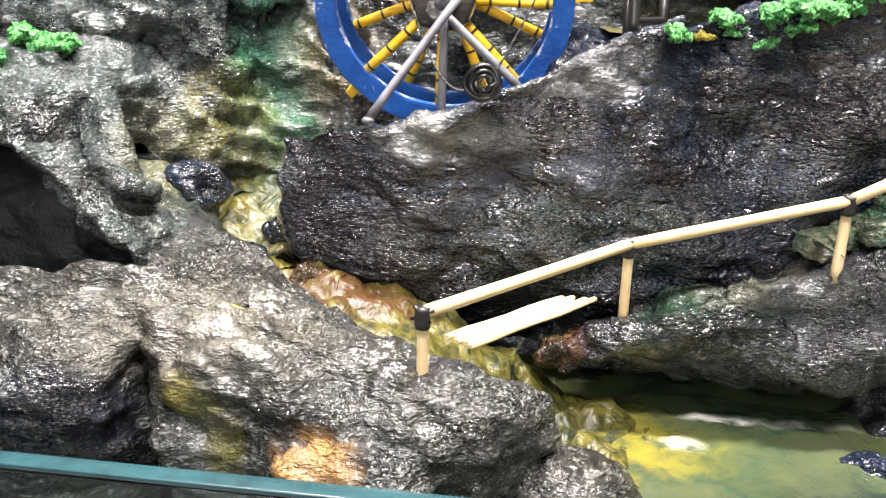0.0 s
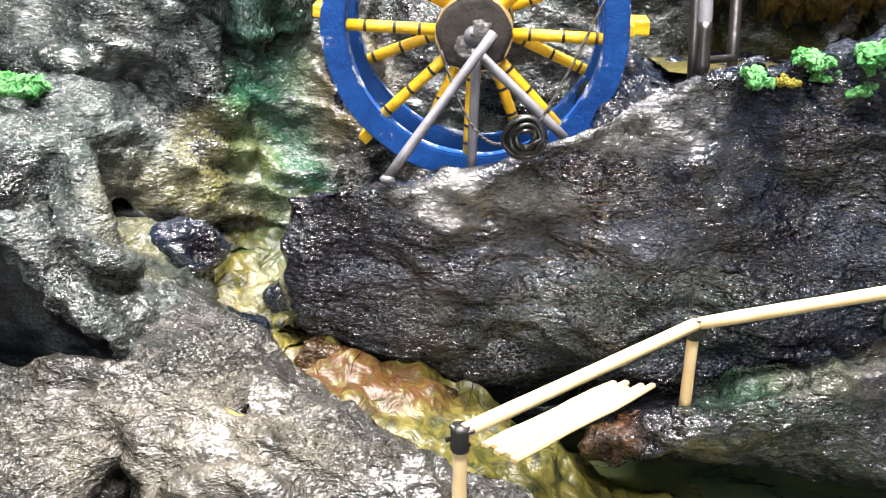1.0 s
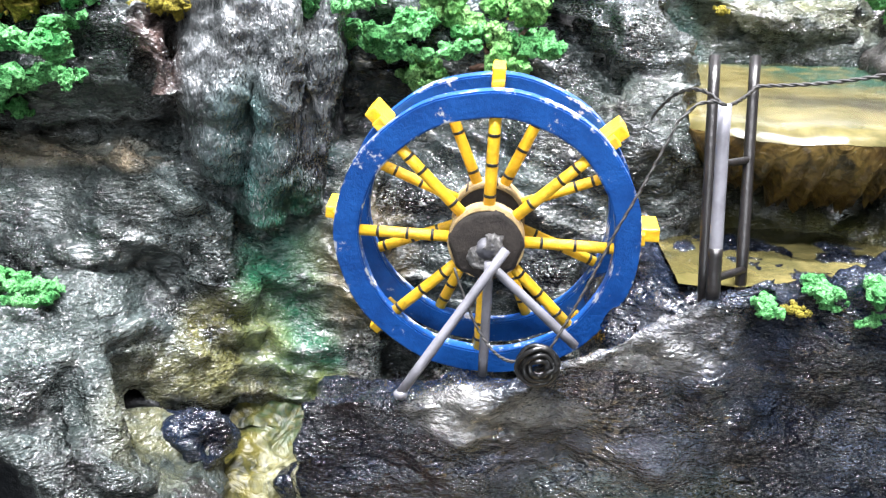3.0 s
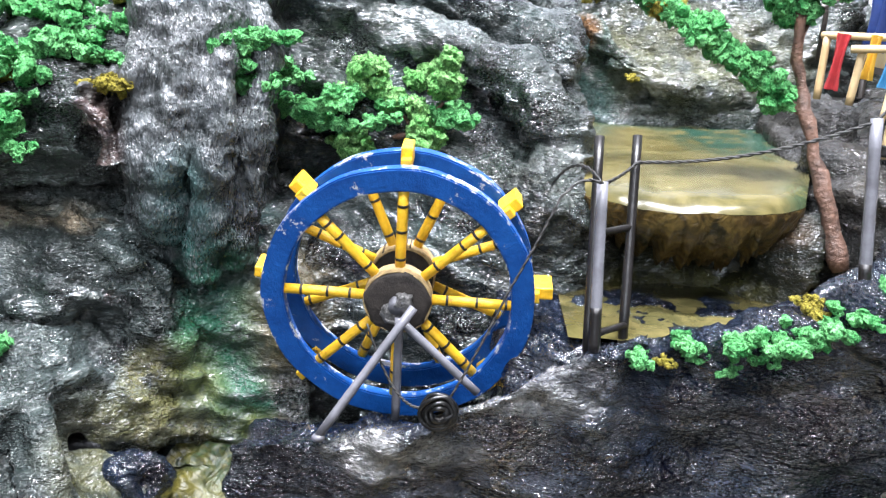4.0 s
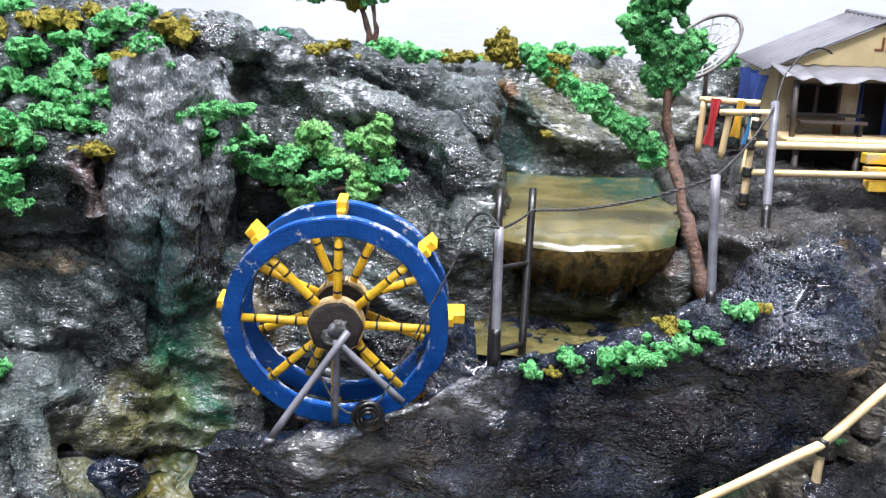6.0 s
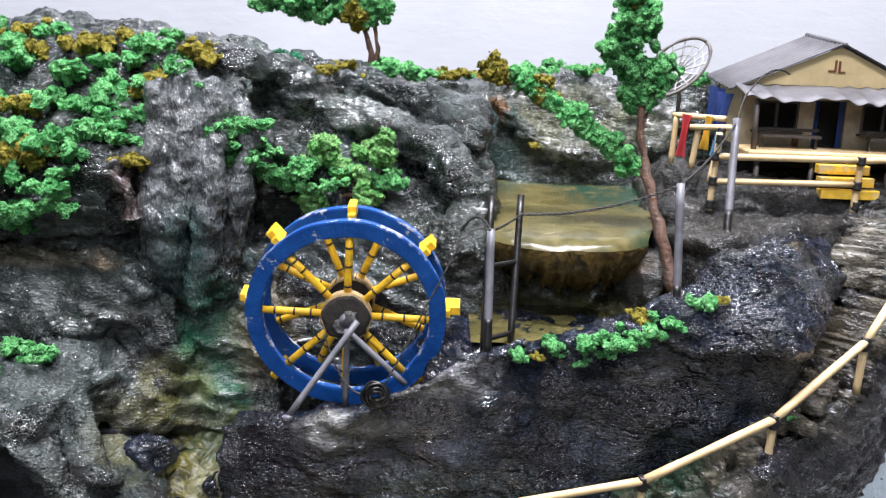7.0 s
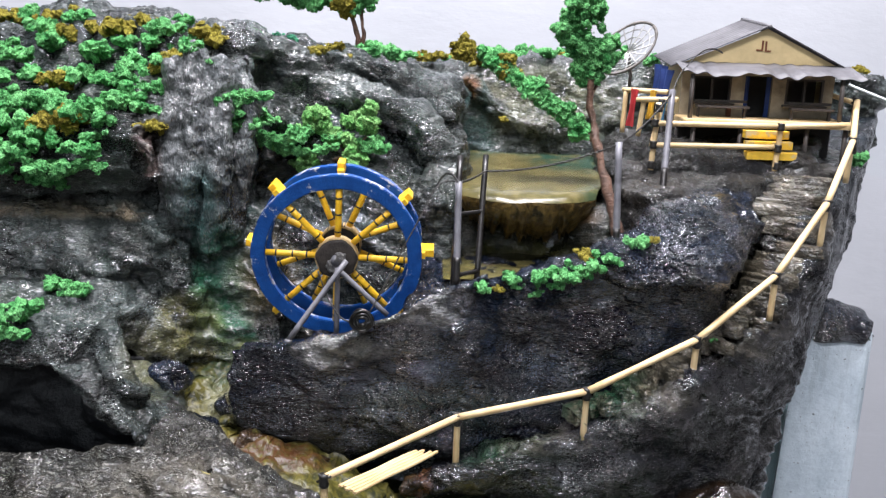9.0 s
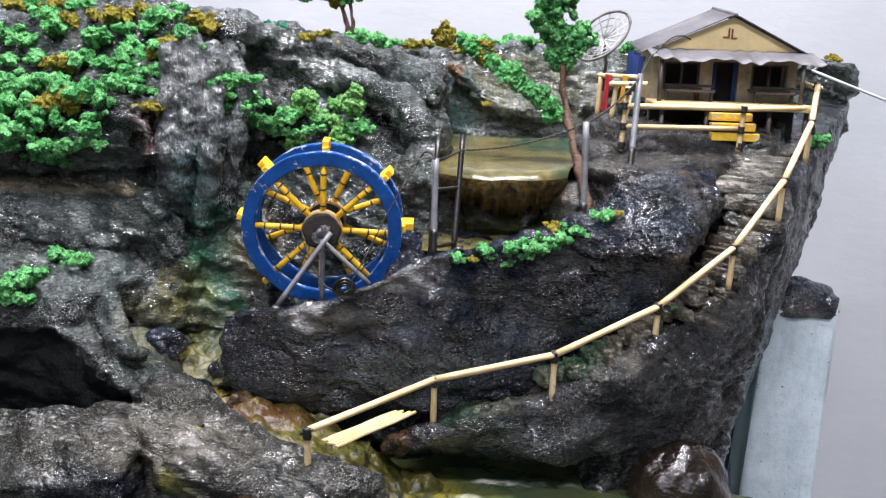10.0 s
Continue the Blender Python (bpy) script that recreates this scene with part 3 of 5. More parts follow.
bm = bmesh.new()
hull(bm, (-.34, .415, .296), (-.045, .418, .297), (-.008, .420, .303), (.012, .416, .319), (.025, .414, .319), (-.34, .372, .280), (-.03, .370, .283), (.008, .38, .285), (.03, .44, .30), (-.34, .45, .28), (-.34, .40, .15), (.005, .405, .15), (.03, .44, .15), (-.34, .45, .15))
hull(bm, (.015, .412, .319), (.055, .411, .307), (.125, .405, .296), (.16, .398, .290), (.172, .405, .282), (.03, .388, .292), (.083, .377, .283), (.15, .377, .285),
     (.035, .378, .25), (.10, .372, .262), (.14, .388, .262), (.170, .402, .269), (.05, .44, .292), (.13, .425, .28), (.04, .385, .15), (.13, .40, .15), (.15, .42, .15), (.05, .44, .15))
hull(bm, (.004, .470, .326), (.004, .482, .318), (.014, .42, .322), (.045, .438, .303), (.017, .467, .312), (.085, .425, .296), (.12, .422, .285), (.0, .485, .2), (.018, .468, .2), (.11, .43, .2), (.015, .42, .2))
ball(bm, (.06, .385, .285), (.03, .012, .02))
ball(bm, (.10, .375, .258), (.03, .012, .018))
ball(bm, (.18, .40, .238), (.022, .02, .02))
rock("rock_front_bank", bm, M_FRONT, 0.0018, 0.0035, 5, "grey dry-brushed rock bank at the front of the tank")


def ground(x, y, top=1.0):
    """The height of the rock under (x, y)."""
    best = None
    for tree in TREES:
        hit = tree.ray_cast(Vector((x, y, top)), Vector((0, 0, -1)))
        if hit[0] and (best is None or hit[0].z > best):
            best = hit[0].z
    return best if best is not None else 0.4


TREES = [BVHTree.FromPolygons([v.co.copy() for v in me.vertices], [tuple(p.vertices) for p in me.polygons]) for me, _ in ROCKS]


# ---- water ----
def sheet(rows, name, material, label, cat="water"):
    """A skin lofted through rows of points."""
    bm = bmesh.new()
    grid = [[bm.verts.new(p) for p in row] for row in rows]
    for a, b in zip(grid, grid[1:]):
        for k in range(len(a) - 1):
            bm.faces.new((a[k], a[k + 1], b[k + 1], b[k]))
    return tagged(part(name, bm, material), label, cat, "", "structure")


def ribbon(line, n, wob, name, material, label, across=26):
    """A stream bed of water along (x, y, z, half width)."""
    rows = []
    for i in range(n + 1):
        u = i / n * (len(line) - 1)
        k = min(int(u), len(line) - 2)
        f = u - k
        f = f * f * (3 - 2 * f)
        p = [line[k][j] * (1 - f) + line[k + 1][j] * f for j in range(4)]
        d = (Vector(line[k + 1][:3]) - Vector(line[k][:3]))
        side = Vector((d.y, -d.x, 0)).normalized()
        row = []
        for j in range(across + 1):
            s = 2 * j / across - 1
            q = Vector(p[:3]) + side * s * p[3]
            q.z += wob * noise.fractal(q * 60, 1, 2, 3)
            row.append(q)
        rows.append(row)
    return sheet(rows, name, material, label)


ribbon([(.030, .533, .330, .016), (.031, .518, .323, .022), (.028, .502, .314, .026), (.026, .485, .306, .026), (.034, .472, .304, .024), (.050, .463, .301, .026), (.078, .458, .295, .027), (.12, .453, .284, .028), (.155, .45, .264, .027), (.185, .45, .243, .03), (.215, .45, .239, .04)],
       220, 0.008, "water_stream", M_STREAM, "yellow-green clear resin stream tumbling down the gully")
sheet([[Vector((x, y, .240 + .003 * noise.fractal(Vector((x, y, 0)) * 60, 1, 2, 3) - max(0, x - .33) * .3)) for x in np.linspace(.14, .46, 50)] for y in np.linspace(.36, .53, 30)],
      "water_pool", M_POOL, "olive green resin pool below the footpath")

PROFILE = [(.76, .464), (.73, .463), (.70, .462), (.66, .4605), (.62, .4595), (.58, .4588), (.560, .4580), (.551, .4568), (.5465, .4545), (.5445, .4520)]
FRINGE = [(.5443, .4518), (.5440, .4490), (.5452, .4455), (.5480, .4415), (.5525, .4370), (.559, .4325), (.568, .428)]
rows, fringe = [], []
for y, z in PROFILE + FRINGE:
    row = []
    back = max(0.0, (y - .545) / .215)
    for u in np.linspace(-1, 1, 110):
        x = (.248 + .036 * back) + u * (.050 + .026 * back)
        bow = (-0.012 * (1 - u * u) + .012 * u ** 4) * max(0.0, 1 - back * 4)
        lip = z < .4519
        dip = (.4519 - z) * (.75 * (1 - u * u) - .45) if lip else 0
        drop = (.4519 - z) * .55 * noise.fractal(Vector((x * 150, 0, 3)), .8, 2, 4) if lip else 0
        ripple = .0014 * noise.fractal(Vector((x * 45, y * 80, 1)), 1, 2, 2) if z < .4595 else .0007 * noise.noise(Vector((x * 40, y * 60, 1)))
        row.append(Vector((x, y + bow, z - dip + drop + ripple)))
    (rows if len(rows) < len(PROFILE) else fringe).append(row)
sheet(rows, "water_upper_pond", M_POND, "olive resin water brimming over the upper basin lip")
sheet(fringe, "water_pond_fringe", M_FRINGE, "ragged dark brown fringe dripping below the pond lip")
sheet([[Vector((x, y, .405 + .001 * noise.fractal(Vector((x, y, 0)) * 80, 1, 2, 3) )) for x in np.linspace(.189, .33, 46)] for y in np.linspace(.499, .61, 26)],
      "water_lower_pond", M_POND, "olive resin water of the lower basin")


# ---- the water wheel ----
def ring(r0, r1, y0, y1, segs=72):
    bm = bmesh.new()
    rings = []
    for k in range(segs):
        a = 2 * math.pi * k / segs
        w = 1 + 0.006 * math.sin(3 * a) + 0.004 * math.sin(11 * a)
        rings.append([bm.verts.new((r * w * math.sin(a), y, r * w * math.cos(a))) for r, y in ((r0, y0), (r1, y0), (r1, y1), (r0, y1))])
    for k in range(segs):
        a, b = rings[k], rings[(k + 1) % segs]
        for j in range(4):
            bm.faces.new((a[j], b[j], b[(j + 1) % 4], a[(j + 1) % 4]))
    bmesh.ops.recalc_face_normals(bm, faces=bm.faces)
    edges = [e for e in bm.edges if len(e.link_faces) == 2 and e.calc_face_angle(0) > 0.8]
    bmesh.ops.bevel(bm, geom=edges, offset=0.0006, segments=2, affect="EDGES")
    return bm


wheel = empty("water_wheel", (.1184, .5033, .4172), "blue and yellow wooden water wheel on a stick trestle", "water wheel")
wheel.rotation_euler = (radians(7.5), 0, radians(0.5))
part("front_rim", ring(.0472, .0567, -.0030, .0028), M_BLUE, wheel, "chipped blue painted rim", False)
part("back_rim", ring(.0472, .0567, .0205, .0268), M_BLUE, wheel, "chipped blue painted rim", False)


def spoke(r0, r1, y, ang, rad=0.0022):
    c, s = math.cos(ang), math.sin(ang)
    return tube(lerp((r0 * s, y, r0 * c), (r1 * s, y, r1 * c), 3), rad, 8)


for side, y, turn in (("front", 0.0, 2), ("back", 0.0246, 24)):
    for k in range(8):
        a = radians(turn + 45 * k)
        sp = part("spoke", spoke(.011, .0492, y, a), M_YELLOW, wheel, "yellow spoke with black bands" if k == 0 else "")
        for r in (.017 + .004 * ((k * 3) % 4) / 3, .029 + .003 * ((k * 5) % 3), .040 + .002 * (k % 3)):
            part("band", spoke(r, r + .0011, y, a, .0024), M_BLACK, sp)
def paddle(k):
    """A small board across the two rims with a step cut at its front end."""
    bm = block(-.0024, .0024, .0070, .0205, .0540, .0622 + .0010 * (k % 3), .0006)
    block(-.0018, .0024, .0030, .0075, .0555, .0585 + .0008 * (k % 2), .0005, bm)
    bmesh.ops.transform(bm, matrix=Matrix.Rotation(radians(2 + 45 * k + 3 * math.sin(k * 2.3)), 4, "Y"), verts=bm.verts)
    for v in bm.verts:
        v.co += Vector((noise.noise(v.co * 300), noise.noise(v.co * 300 + Vector((5, 0, 0))), noise.noise(v.co * 300 + Vector((0, 5, 0))))) * .0005
    return bm


for k in range(8):
    part("paddle", paddle(k), M_YELLOW, wheel, "", False)


def disc(r, y0, y1, seed):
    bm = bmesh.new()
    rnd = random.Random(seed)
    rad = [r * (1 + rnd.uniform(-.05, .05)) for _ in range(28)]
    rings = [[bm.verts.new((rr * f * math.sin(k * math.tau / 28), y, rr * f * math.cos(k * math.tau / 28))) for k, rr in enumerate(rad)]
             for f, y in ((.86, y0), (1.0, y0 + .0006), (1.0, y1 - .0006), (.86, y1))]
    for a, b in zip(rings, rings[1:]):
        for k in range(28):
            bm.faces.new((a[k], a[(k + 1) % 28], b[(k + 1) % 28], b[k]))
    bm.faces.new(rings[0])
    bm.faces.new(rings[-1])
    bmesh.ops.recalc_face_normals(bm, faces=bm.faces)
    return bm


part("hub_front", disc(.0137, -.006, .004, 1), M_HUB, wheel, "raw dark wooden hub end")
part("hub_edge", ring(.0133, .0142, -.0054, .003, 40), M_HUBRIM, wheel, "torn cardboard edge")
part("hub_back", disc(.0137, .0185, .030, 2), M_HUB, wheel)
part("hub_edge", ring(.0133, .0142, .0178, .029, 40), M_HUBRIM, wheel)
part("axle", tube([(0, -.010, 0), (0, .034, 0)], .0035), M_GREY, wheel)
bm = bmesh.new()
ball(bm, (-.001, -.007, -.004), (.006, .002, .005))
ball(bm, (.003, -.008, .001), (.0035, .002, .005), .3)
for v in bm.verts:
    v.co += v.normal * .0022 * noise.fractal(v.co * 330, .8, 2, 4)
part("glue_lump", bm, plain("grey_glue", (0.15, 0.145, 0.14), 0.4, 0.8, 220, 0.002), wheel, "grey glue lump on the axle end")

trestle = empty("wheel_trestle", (.119, .49, .372), "grey stick trestle holding the water wheel axle", "trestle")


def stick(name, a, b, r, mat, parent=None, label="", n=6, seed=1, taper=1.0):
    o = Vector(parent.location) if parent else Vector()
    return part(name, tube([p - o for p in lerp(a, b, n)], r, 10, taper, None, .05, seed), mat, parent, label)


stick("leg", (.091, .470, .369), (.126, .489, .418),.0018, M_GREY, trestle)
stick("leg", (.119, .494, .366), (.120, .492, .412),.0018, M_GREY, trestle)
stick("leg", (.153, .492, .381), (.120, .493, .411),.0018, M_GREY, trestle)
bm = bmesh.new()
ball(bm, (.091 - .119, .470 - .49, .3685 - .372), (.0026, .0026, .0018))
part("foot_glue", bm, M_GREY, trestle, "pale glue lump")


# ---- coil, ladder, poles and cables ----
def coil_points(c, r, turns, n=26):
    return [Vector(c) + Vector((r * (.45 + .55 * ((i // n * 2) % 5) / 4) * (1 + .10 * math.sin(i * .31)) * math.cos(a), -.004 + .0004 * (i // n) + .0006 * math.sin(i * .7), r * math.sin(a) * (.45 + .55 * ((i // n * 2) % 5) / 4) * (1 + .10 * math.cos(i * .23)))) for i, a in
            ((i, i * math.tau / n) for i in range(turns * n))]


M_COIL = plain("black_wire", (0.006, 0.006, 0.006), 0.3, 0.3)
coil = tagged(part("cable_coil", tube(coil_points((.1385, .464, .3860), .0066, 14), .0009, 6), M_COIL), "coil of shiny black wire lying on the rock", "wire coil")

ladder = empty("ladder", (.205, .49, .404), "black varnished stick ladder by the upper pond", "ladder")
stick("rail", (.1955, .486, .402), (.1985, .526, .484), .0021, M_BLACKSTICK, ladder)
stick("rail", (.2115, .500, .402), (.2165, .540, .483), .0021, M_BLACKSTICK, ladder)
stick("rung", (.1962, .489, .410), (.2122, .503, .410), .0015, M_BLACKSTICK, ladder)
stick("rung", (.1975, .508, .447), (.2142, .522, .447), .0015, M_BLACKSTICK, ladder)


def pole(a, b, r, label, collar=True):
    ob = empty("cable_pole", a, label, "pole", "cable poles")
    stick("shaft", a, b, r, M_GREY, ob, "grey painted stick")
    if collar:
        d = (Vector(b) - Vector(a))
        stick("foot", Vector(a) - d * .03, Vector(a) + d * .24, r * 1.06, M_BLACKSTICK, ob, "black painted foot")
    return ob


pole((.1975, .482, .408), (.1972, .496, .471), .0023, "grey stick cable pole in front of the ladder")
pole((.301, .491, .426), (.3003, .505, .4985), .0023, "grey stick cable pole on the rock ridge")
pole((.342, .545, .459), (.352, .580, .5295), .0024, "grey stick cable pole in front of the house")


def sag(a, b, drop, n=16):
    a, b = Vector(a), Vector(b)
    return [a.lerp(b, i / n) - Vector((0, 0, drop * 4 * (i / n) * (1 - i / n))) for i in range(n + 1)]


def cable(points, r, label):
    bm = bmesh.new()
    for ph in (0, math.pi):
        path = []
        for i in range(len(points) - 1):
            for j in range(4):
                p = Vector(points[i]).lerp(Vector(points[i + 1]), j / 4)
                a = (i * 4 + j) * 1.1 + ph
                path.append(p + Vector((0, math.cos(a), math.sin(a))) * r * .7)
        path.append(Vector(points[-1]))
        tube(path, r * .8, 6, bm=bm)
    return tagged(part("power_cable", bm, M_CABLE), label, "cable", "thin power cables")


cable(sag((.181, .56, .452), (.1972, .497, .470), -.010, 8) + sag((.1972, .495, .470), (.2155, .528, .4735), .001, 5)[1:] + sag((.2155, .530, .4735), (.300, .504, .4975), .005)[1:]
      + sag((.300, .504, .4975), (.352, .579, .528), .004)[1:], .0006, "thin twisted black cable strung from pole to pole")
cable(sag((.352, .579, .528), (.372, .622, .545), -.004, 8) + sag((.372, .622, .545), (.405, .640, .557), -.008, 10)[1:], .0005, "thin black cable looping up to the house gable")
cable(sag((.142, .470, .388), (.163, .480, .430), .0015, 8) + sag((.163, .480, .430), (.181, .488, .466), .001, 6)[1:] + [(.187, .490, .4715), (.192, .492, .4722), (.1972, .493, .471)], .0005, "thin black wire from the coil to the cable pole")
cable(sag((.138, .472, .387), (.108, .484, .412), .016, 14), .0005, "thin black wire hanging off the wheel hub")


# ---- footpath rail ----
JOINTS = [(.124, .391, .315), (.201, .465, .321), (.282, .456, .345), (.352, .467, .378), (.408, .493, .415), (.452, .530, .458), (.487, .578, .497), (.506, .620, .524)]
FEET = [.290, .290, .316, .352, .388, .430, .470, .500]
rail = empty("bamboo_handrail", (.282, .456, .316), "pale bamboo stick handrail along the footpath", "handrail")
for i, ((x, y, z), f) in enumerate(zip(JOINTS, FEET)):
    stick("post", (x, y + .002, f - .004), (x, y, z), .0021, M_BAMBOO, rail)
    stick("lashing", (x, y - .0003, z - .0048), (x, y - .0006, z + .0030), .0028, M_BLACK, rail, "black thread lashing" if i == 0 else "")
    ends = [tube([Vector((x, y, z)) - Vector(rail.location) + Vector((0.0006 * math.sin(7 * i), -.0015, .0005)) + Vector((s * .004, 0, t * .003)) * w for w in (-1, 0, 1)], .0007, 6)
            for s, t in ((1, .6), (.7, -1))]
    for e in ends:
        part("knot", e, M_BLACK, rail)
for i, (a, b) in enumerate(zip(JOINTS, JOINTS[1:])):
    a, b = Vector(a), Vector(b)
    d = (b - a).normalized()
    stick("handrail_bar", a + d * .0012 + Vector((0, -.001, .001)), b - d * .0004 + Vector((0, -.001, .001)), .0023, M_BAMBOO, rail, seed=i)

plank = empty("footbridge", (.155, .435, .298), "short footbridge of pale split bamboo sticks", "footbridge")
for k in range(5):
    o = Vector(plank.location)
    a = Vector((.1296, .4200, .2957)).lerp(Vector((.1416, .4120, .2952)), (k + .5) / 5)
    b = Vector((.1736, .4670, .2965)).lerp(Vector((.1870, .4600, .2972)), (k + .5) / 5)
    d, w = (b - a).normalized(), (Vector((.1416, .4120, 0)) - Vector((.1296, .4200, 0))).normalized()
    a, b = a - d * (.0012, .0, .0022, .0006, .0016)[k], b + d * (.0, .0028, -.0018, .0022, .0040)[k]
    bm = bmesh.new()
    for i in range(7):
        p = a.lerp(b, i / 6) - o + Vector((0, 0, .0003 * math.sin(i * 1.7 + k)))
        half = .00142 * (1 - .25 * (i == 6)) * (1 + .06 * math.sin(i * 2.1 + k * 3))
        loop = [bm.verts.new(p + w * half * x + Vector((0, 0, z))) for x, z in ((-1, 0), (-.75, .0007), (.75, .0008), (1, 0), (.8, -.0007), (-.8, -.0007))]
        if i:
            for q in range(6):
                bm.faces.new((last[q], last[(q + 1) % 6], loop[(q + 1) % 6], loop[q]))
        else:
            bm.faces.new(loop[::-1])
        last = loop
    bm.faces.new(last)
    bmesh.ops.recalc_face_normals(bm, faces=bm.faces)
    part("stick", bm, M_BAMBOO, plank, smooth=False)

# ---- room: table, walls, ceiling ----
M_TABLE = plain("grey_table", (0.42, 0.44, 0.47), 0.4, 0.12, 8, 0)
M_FLOOR = plain("room_floor_tile", (0.22, 0.21, 0.2), 0.5, 0.15, 6, 0)


def wall_material():
    k = Mat("white_wall_paint", rough=0.55)
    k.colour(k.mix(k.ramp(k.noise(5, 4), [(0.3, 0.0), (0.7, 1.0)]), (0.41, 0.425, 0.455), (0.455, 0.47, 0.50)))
    k.bump(k.noise(26, 5, 0.6, k.scaled(k.geo, 1, 1, 2.4)), 0.006, 0.12)
    return k.m


M_WALL = wall_material()


def slab(name, *box, mat):
    return tagged(part(name, block(*box), mat, smooth=False), kind="structure")


slab("wall_back", -2.6, 2.6, 1.30, 1.40, -.85, 2.2, mat=M_WALL)
# Front, sides and ceiling are unseen; their dull tones cut the bounce light.
slab("wall_front", -2.6, 2.6, -2.4, -2.3, -.85, 2.2, mat=M_FLOOR)
M_SIDE = plain("bounce_cut_paint", (0.26, 0.25, 0.24), 0.6, 0.15, 4, 0)
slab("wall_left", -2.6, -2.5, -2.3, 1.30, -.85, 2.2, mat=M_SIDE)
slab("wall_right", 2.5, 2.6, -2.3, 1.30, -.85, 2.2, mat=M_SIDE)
slab("ceiling", -2.6, 2.6, -2.4, 1.40, 2.2, 2.3, mat=plain("white_ceiling_paint", (0.42, 0.42, 0.42), 0.6, 0.08, 4, 0))
slab("floor", -2.6, 2.6, -2.4, 1.40, -.95, -.85, mat=M_FLOOR)
tagged(part("table", block(-.8, 1.1, .1, 1.25, -.40, -.36, .004), M_TABLE), "plain grey table under the tank", "table")
slab("tank_base", -.36, .40, .37, .95, -.36, .16, mat=M_EARTH)

# ---- stone steps of the footpath ----
stairs = empty("footpath_steps", (.38, .49, .37), "uneven dark stone steps climbing to the house", "steps", "", "structure")
rnd = random.Random(5)
M_STEP = rock_material("step_stone_paint", (0.012, 0.011, 0.009), (0.085, 0.075, 0.055), (0.24, 0.205, 0.145), 0.3, [(GREEN, (.30, .48, .33), (.05, .03, .03), 0.5)], 0.18, 0.8, 0.24, 0.25, 0.45)
WAY = [(.205, .474, .291), (.284, .474, .313), (.345, .479, .346), (.402, .508, .383), (.441, .541, .425), (.452, .580, .466)]
for i in range(10, 56):
    u = (i + rnd.uniform(.2, .8)) / 56 * (len(WAY) - 1)
    k = min(int(u), len(WAY) - 2)
    a, b = Vector(WAY[k]), Vector(WAY[k + 1])
    d = (b - a).normalized()
    side = Vector((-d.y, d.x, 0)).normalized()
    flat = Vector((d.x, d.y, 0)).normalized()
    grow = i / 56
    p = a.lerp(b, u - k) + side * rnd.uniform(-.006, .006 + .012 * grow)
    p.z = max(p.z, min(ground(p.x, p.y), p.z + .010)) + .002
    w, t = rnd.uniform(.009, .014) + .011 * grow, rnd.uniform(.004, .0075)
    turn = rnd.uniform(-.35, .35)
    bm = bmesh.new()
    for s in range(9):
        ang = s / 9 * math.tau
        rr = rnd.uniform(.75, 1.15)
        x, y = math.cos(ang) * w * rr, math.sin(ang) * t * rr
        q = side * (x + turn * y) + flat * (y - turn * x * .5)
        bm.verts.new(q + Vector((0, 0, rnd.uniform(.0012, .003))))
        bm.verts.new(q * 1.08 + Vector((0, 0, -.006)))
    bmesh.ops.convex_hull(bm, input=bm.verts)
    bmesh.ops.bevel(bm, geom=list(bm.edges), offset=.0006, segments=1, affect="EDGES")
    bmesh.ops.triangulate(bm, faces=bm.faces)
    bmesh.ops.subdivide_edges(bm, edges=list(bm.edges), cuts=1, use_grid_fill=True)
    for v in bm.verts:
        v.co += Vector((noise.noise((v.co + p) * 260), noise.noise((v.co + p) * 260 + Vector((7, 0, 0))), noise.fractal((v.co + p) * 240, 1, 2, 3))) * .0012
    st = part("step", bm, M_STEP, stairs)
    st.location = p - Vector(stairs.location)

# ---- boulders, column and glass ----
def boulder(name, c, r, mat, label, seed, sub=4, rough=.12):
    bm = bmesh.new()
    bmesh.ops.create_icosphere(bm, subdivisions=sub, radius=1.0)
    for v in bm.verts:
        q = v.co.copy()
        n = noise.fractal(q * .9 + Vector((seed, 0, 0)), 1.2, 2, 3)
        near = noise.voronoi(q * 1.5 + Vector((seed, 0, 0)))[1][0]
        chip = noise.noise_vector(near * 5.1).dot(q * 1.5 + Vector((seed, 0, 0)) - near)
        f = 1 + rough * n + .10 * noise.noise(q * 3.3 + Vector((seed, 3, 0))) + (chip * .35 if rough > .2 else 0)
        v.co = Vector((q.x * r[0] * f, q.y * r[1] * f, q.z * r[2] * f))
    ob = part(name, bm, mat)
    ob.location = c
    return tagged(ob, label, "boulder")


def brown_material():
    k = Mat("brown_varnish", rough=0.16, coat=0.8)
    k.colour(k.mix(k.ramp(k.noise(50, 5), [(0.35, 0.0), (0.65, 1.0)]), (0.004, 0.003, 0.002), (0.018, 0.011, 0.006)))
    k.bump(k.noise(60, 5), 0.006, 0.6)
    return k.m


M_BROWN = brown_material()
M_ORANGE = rock_material("rust_stone_paint", (0.018, 0.011, 0.005), (0.06, 0.032, 0.010), (0.15, 0.075, 0.02), 0.2, (), 0.2, 0.5, 0.24, 0.3, 0.6)
boulder("boulder", (.380, .470, .232), (.038, .03, .044), M_BROWN, "shiny dark brown boulder at the pool", 3)
boulder("boulder", (.001, .493, .331), (.017, .012, .012), M_RIDGE, "small black varnished boulder beside the stream head", 5, 4, .45)
boulder("boulder", (.030, .478, .301), (.014, .010, .012), M_RIDGE, "small dark stone in the stream", 8, 3, .3)
boulder("boulder", (.064, .474, .294), (.013, .009, .009), M_ORANGE, "rust brown stone at the foot of the ridge", 9, 4, .6)
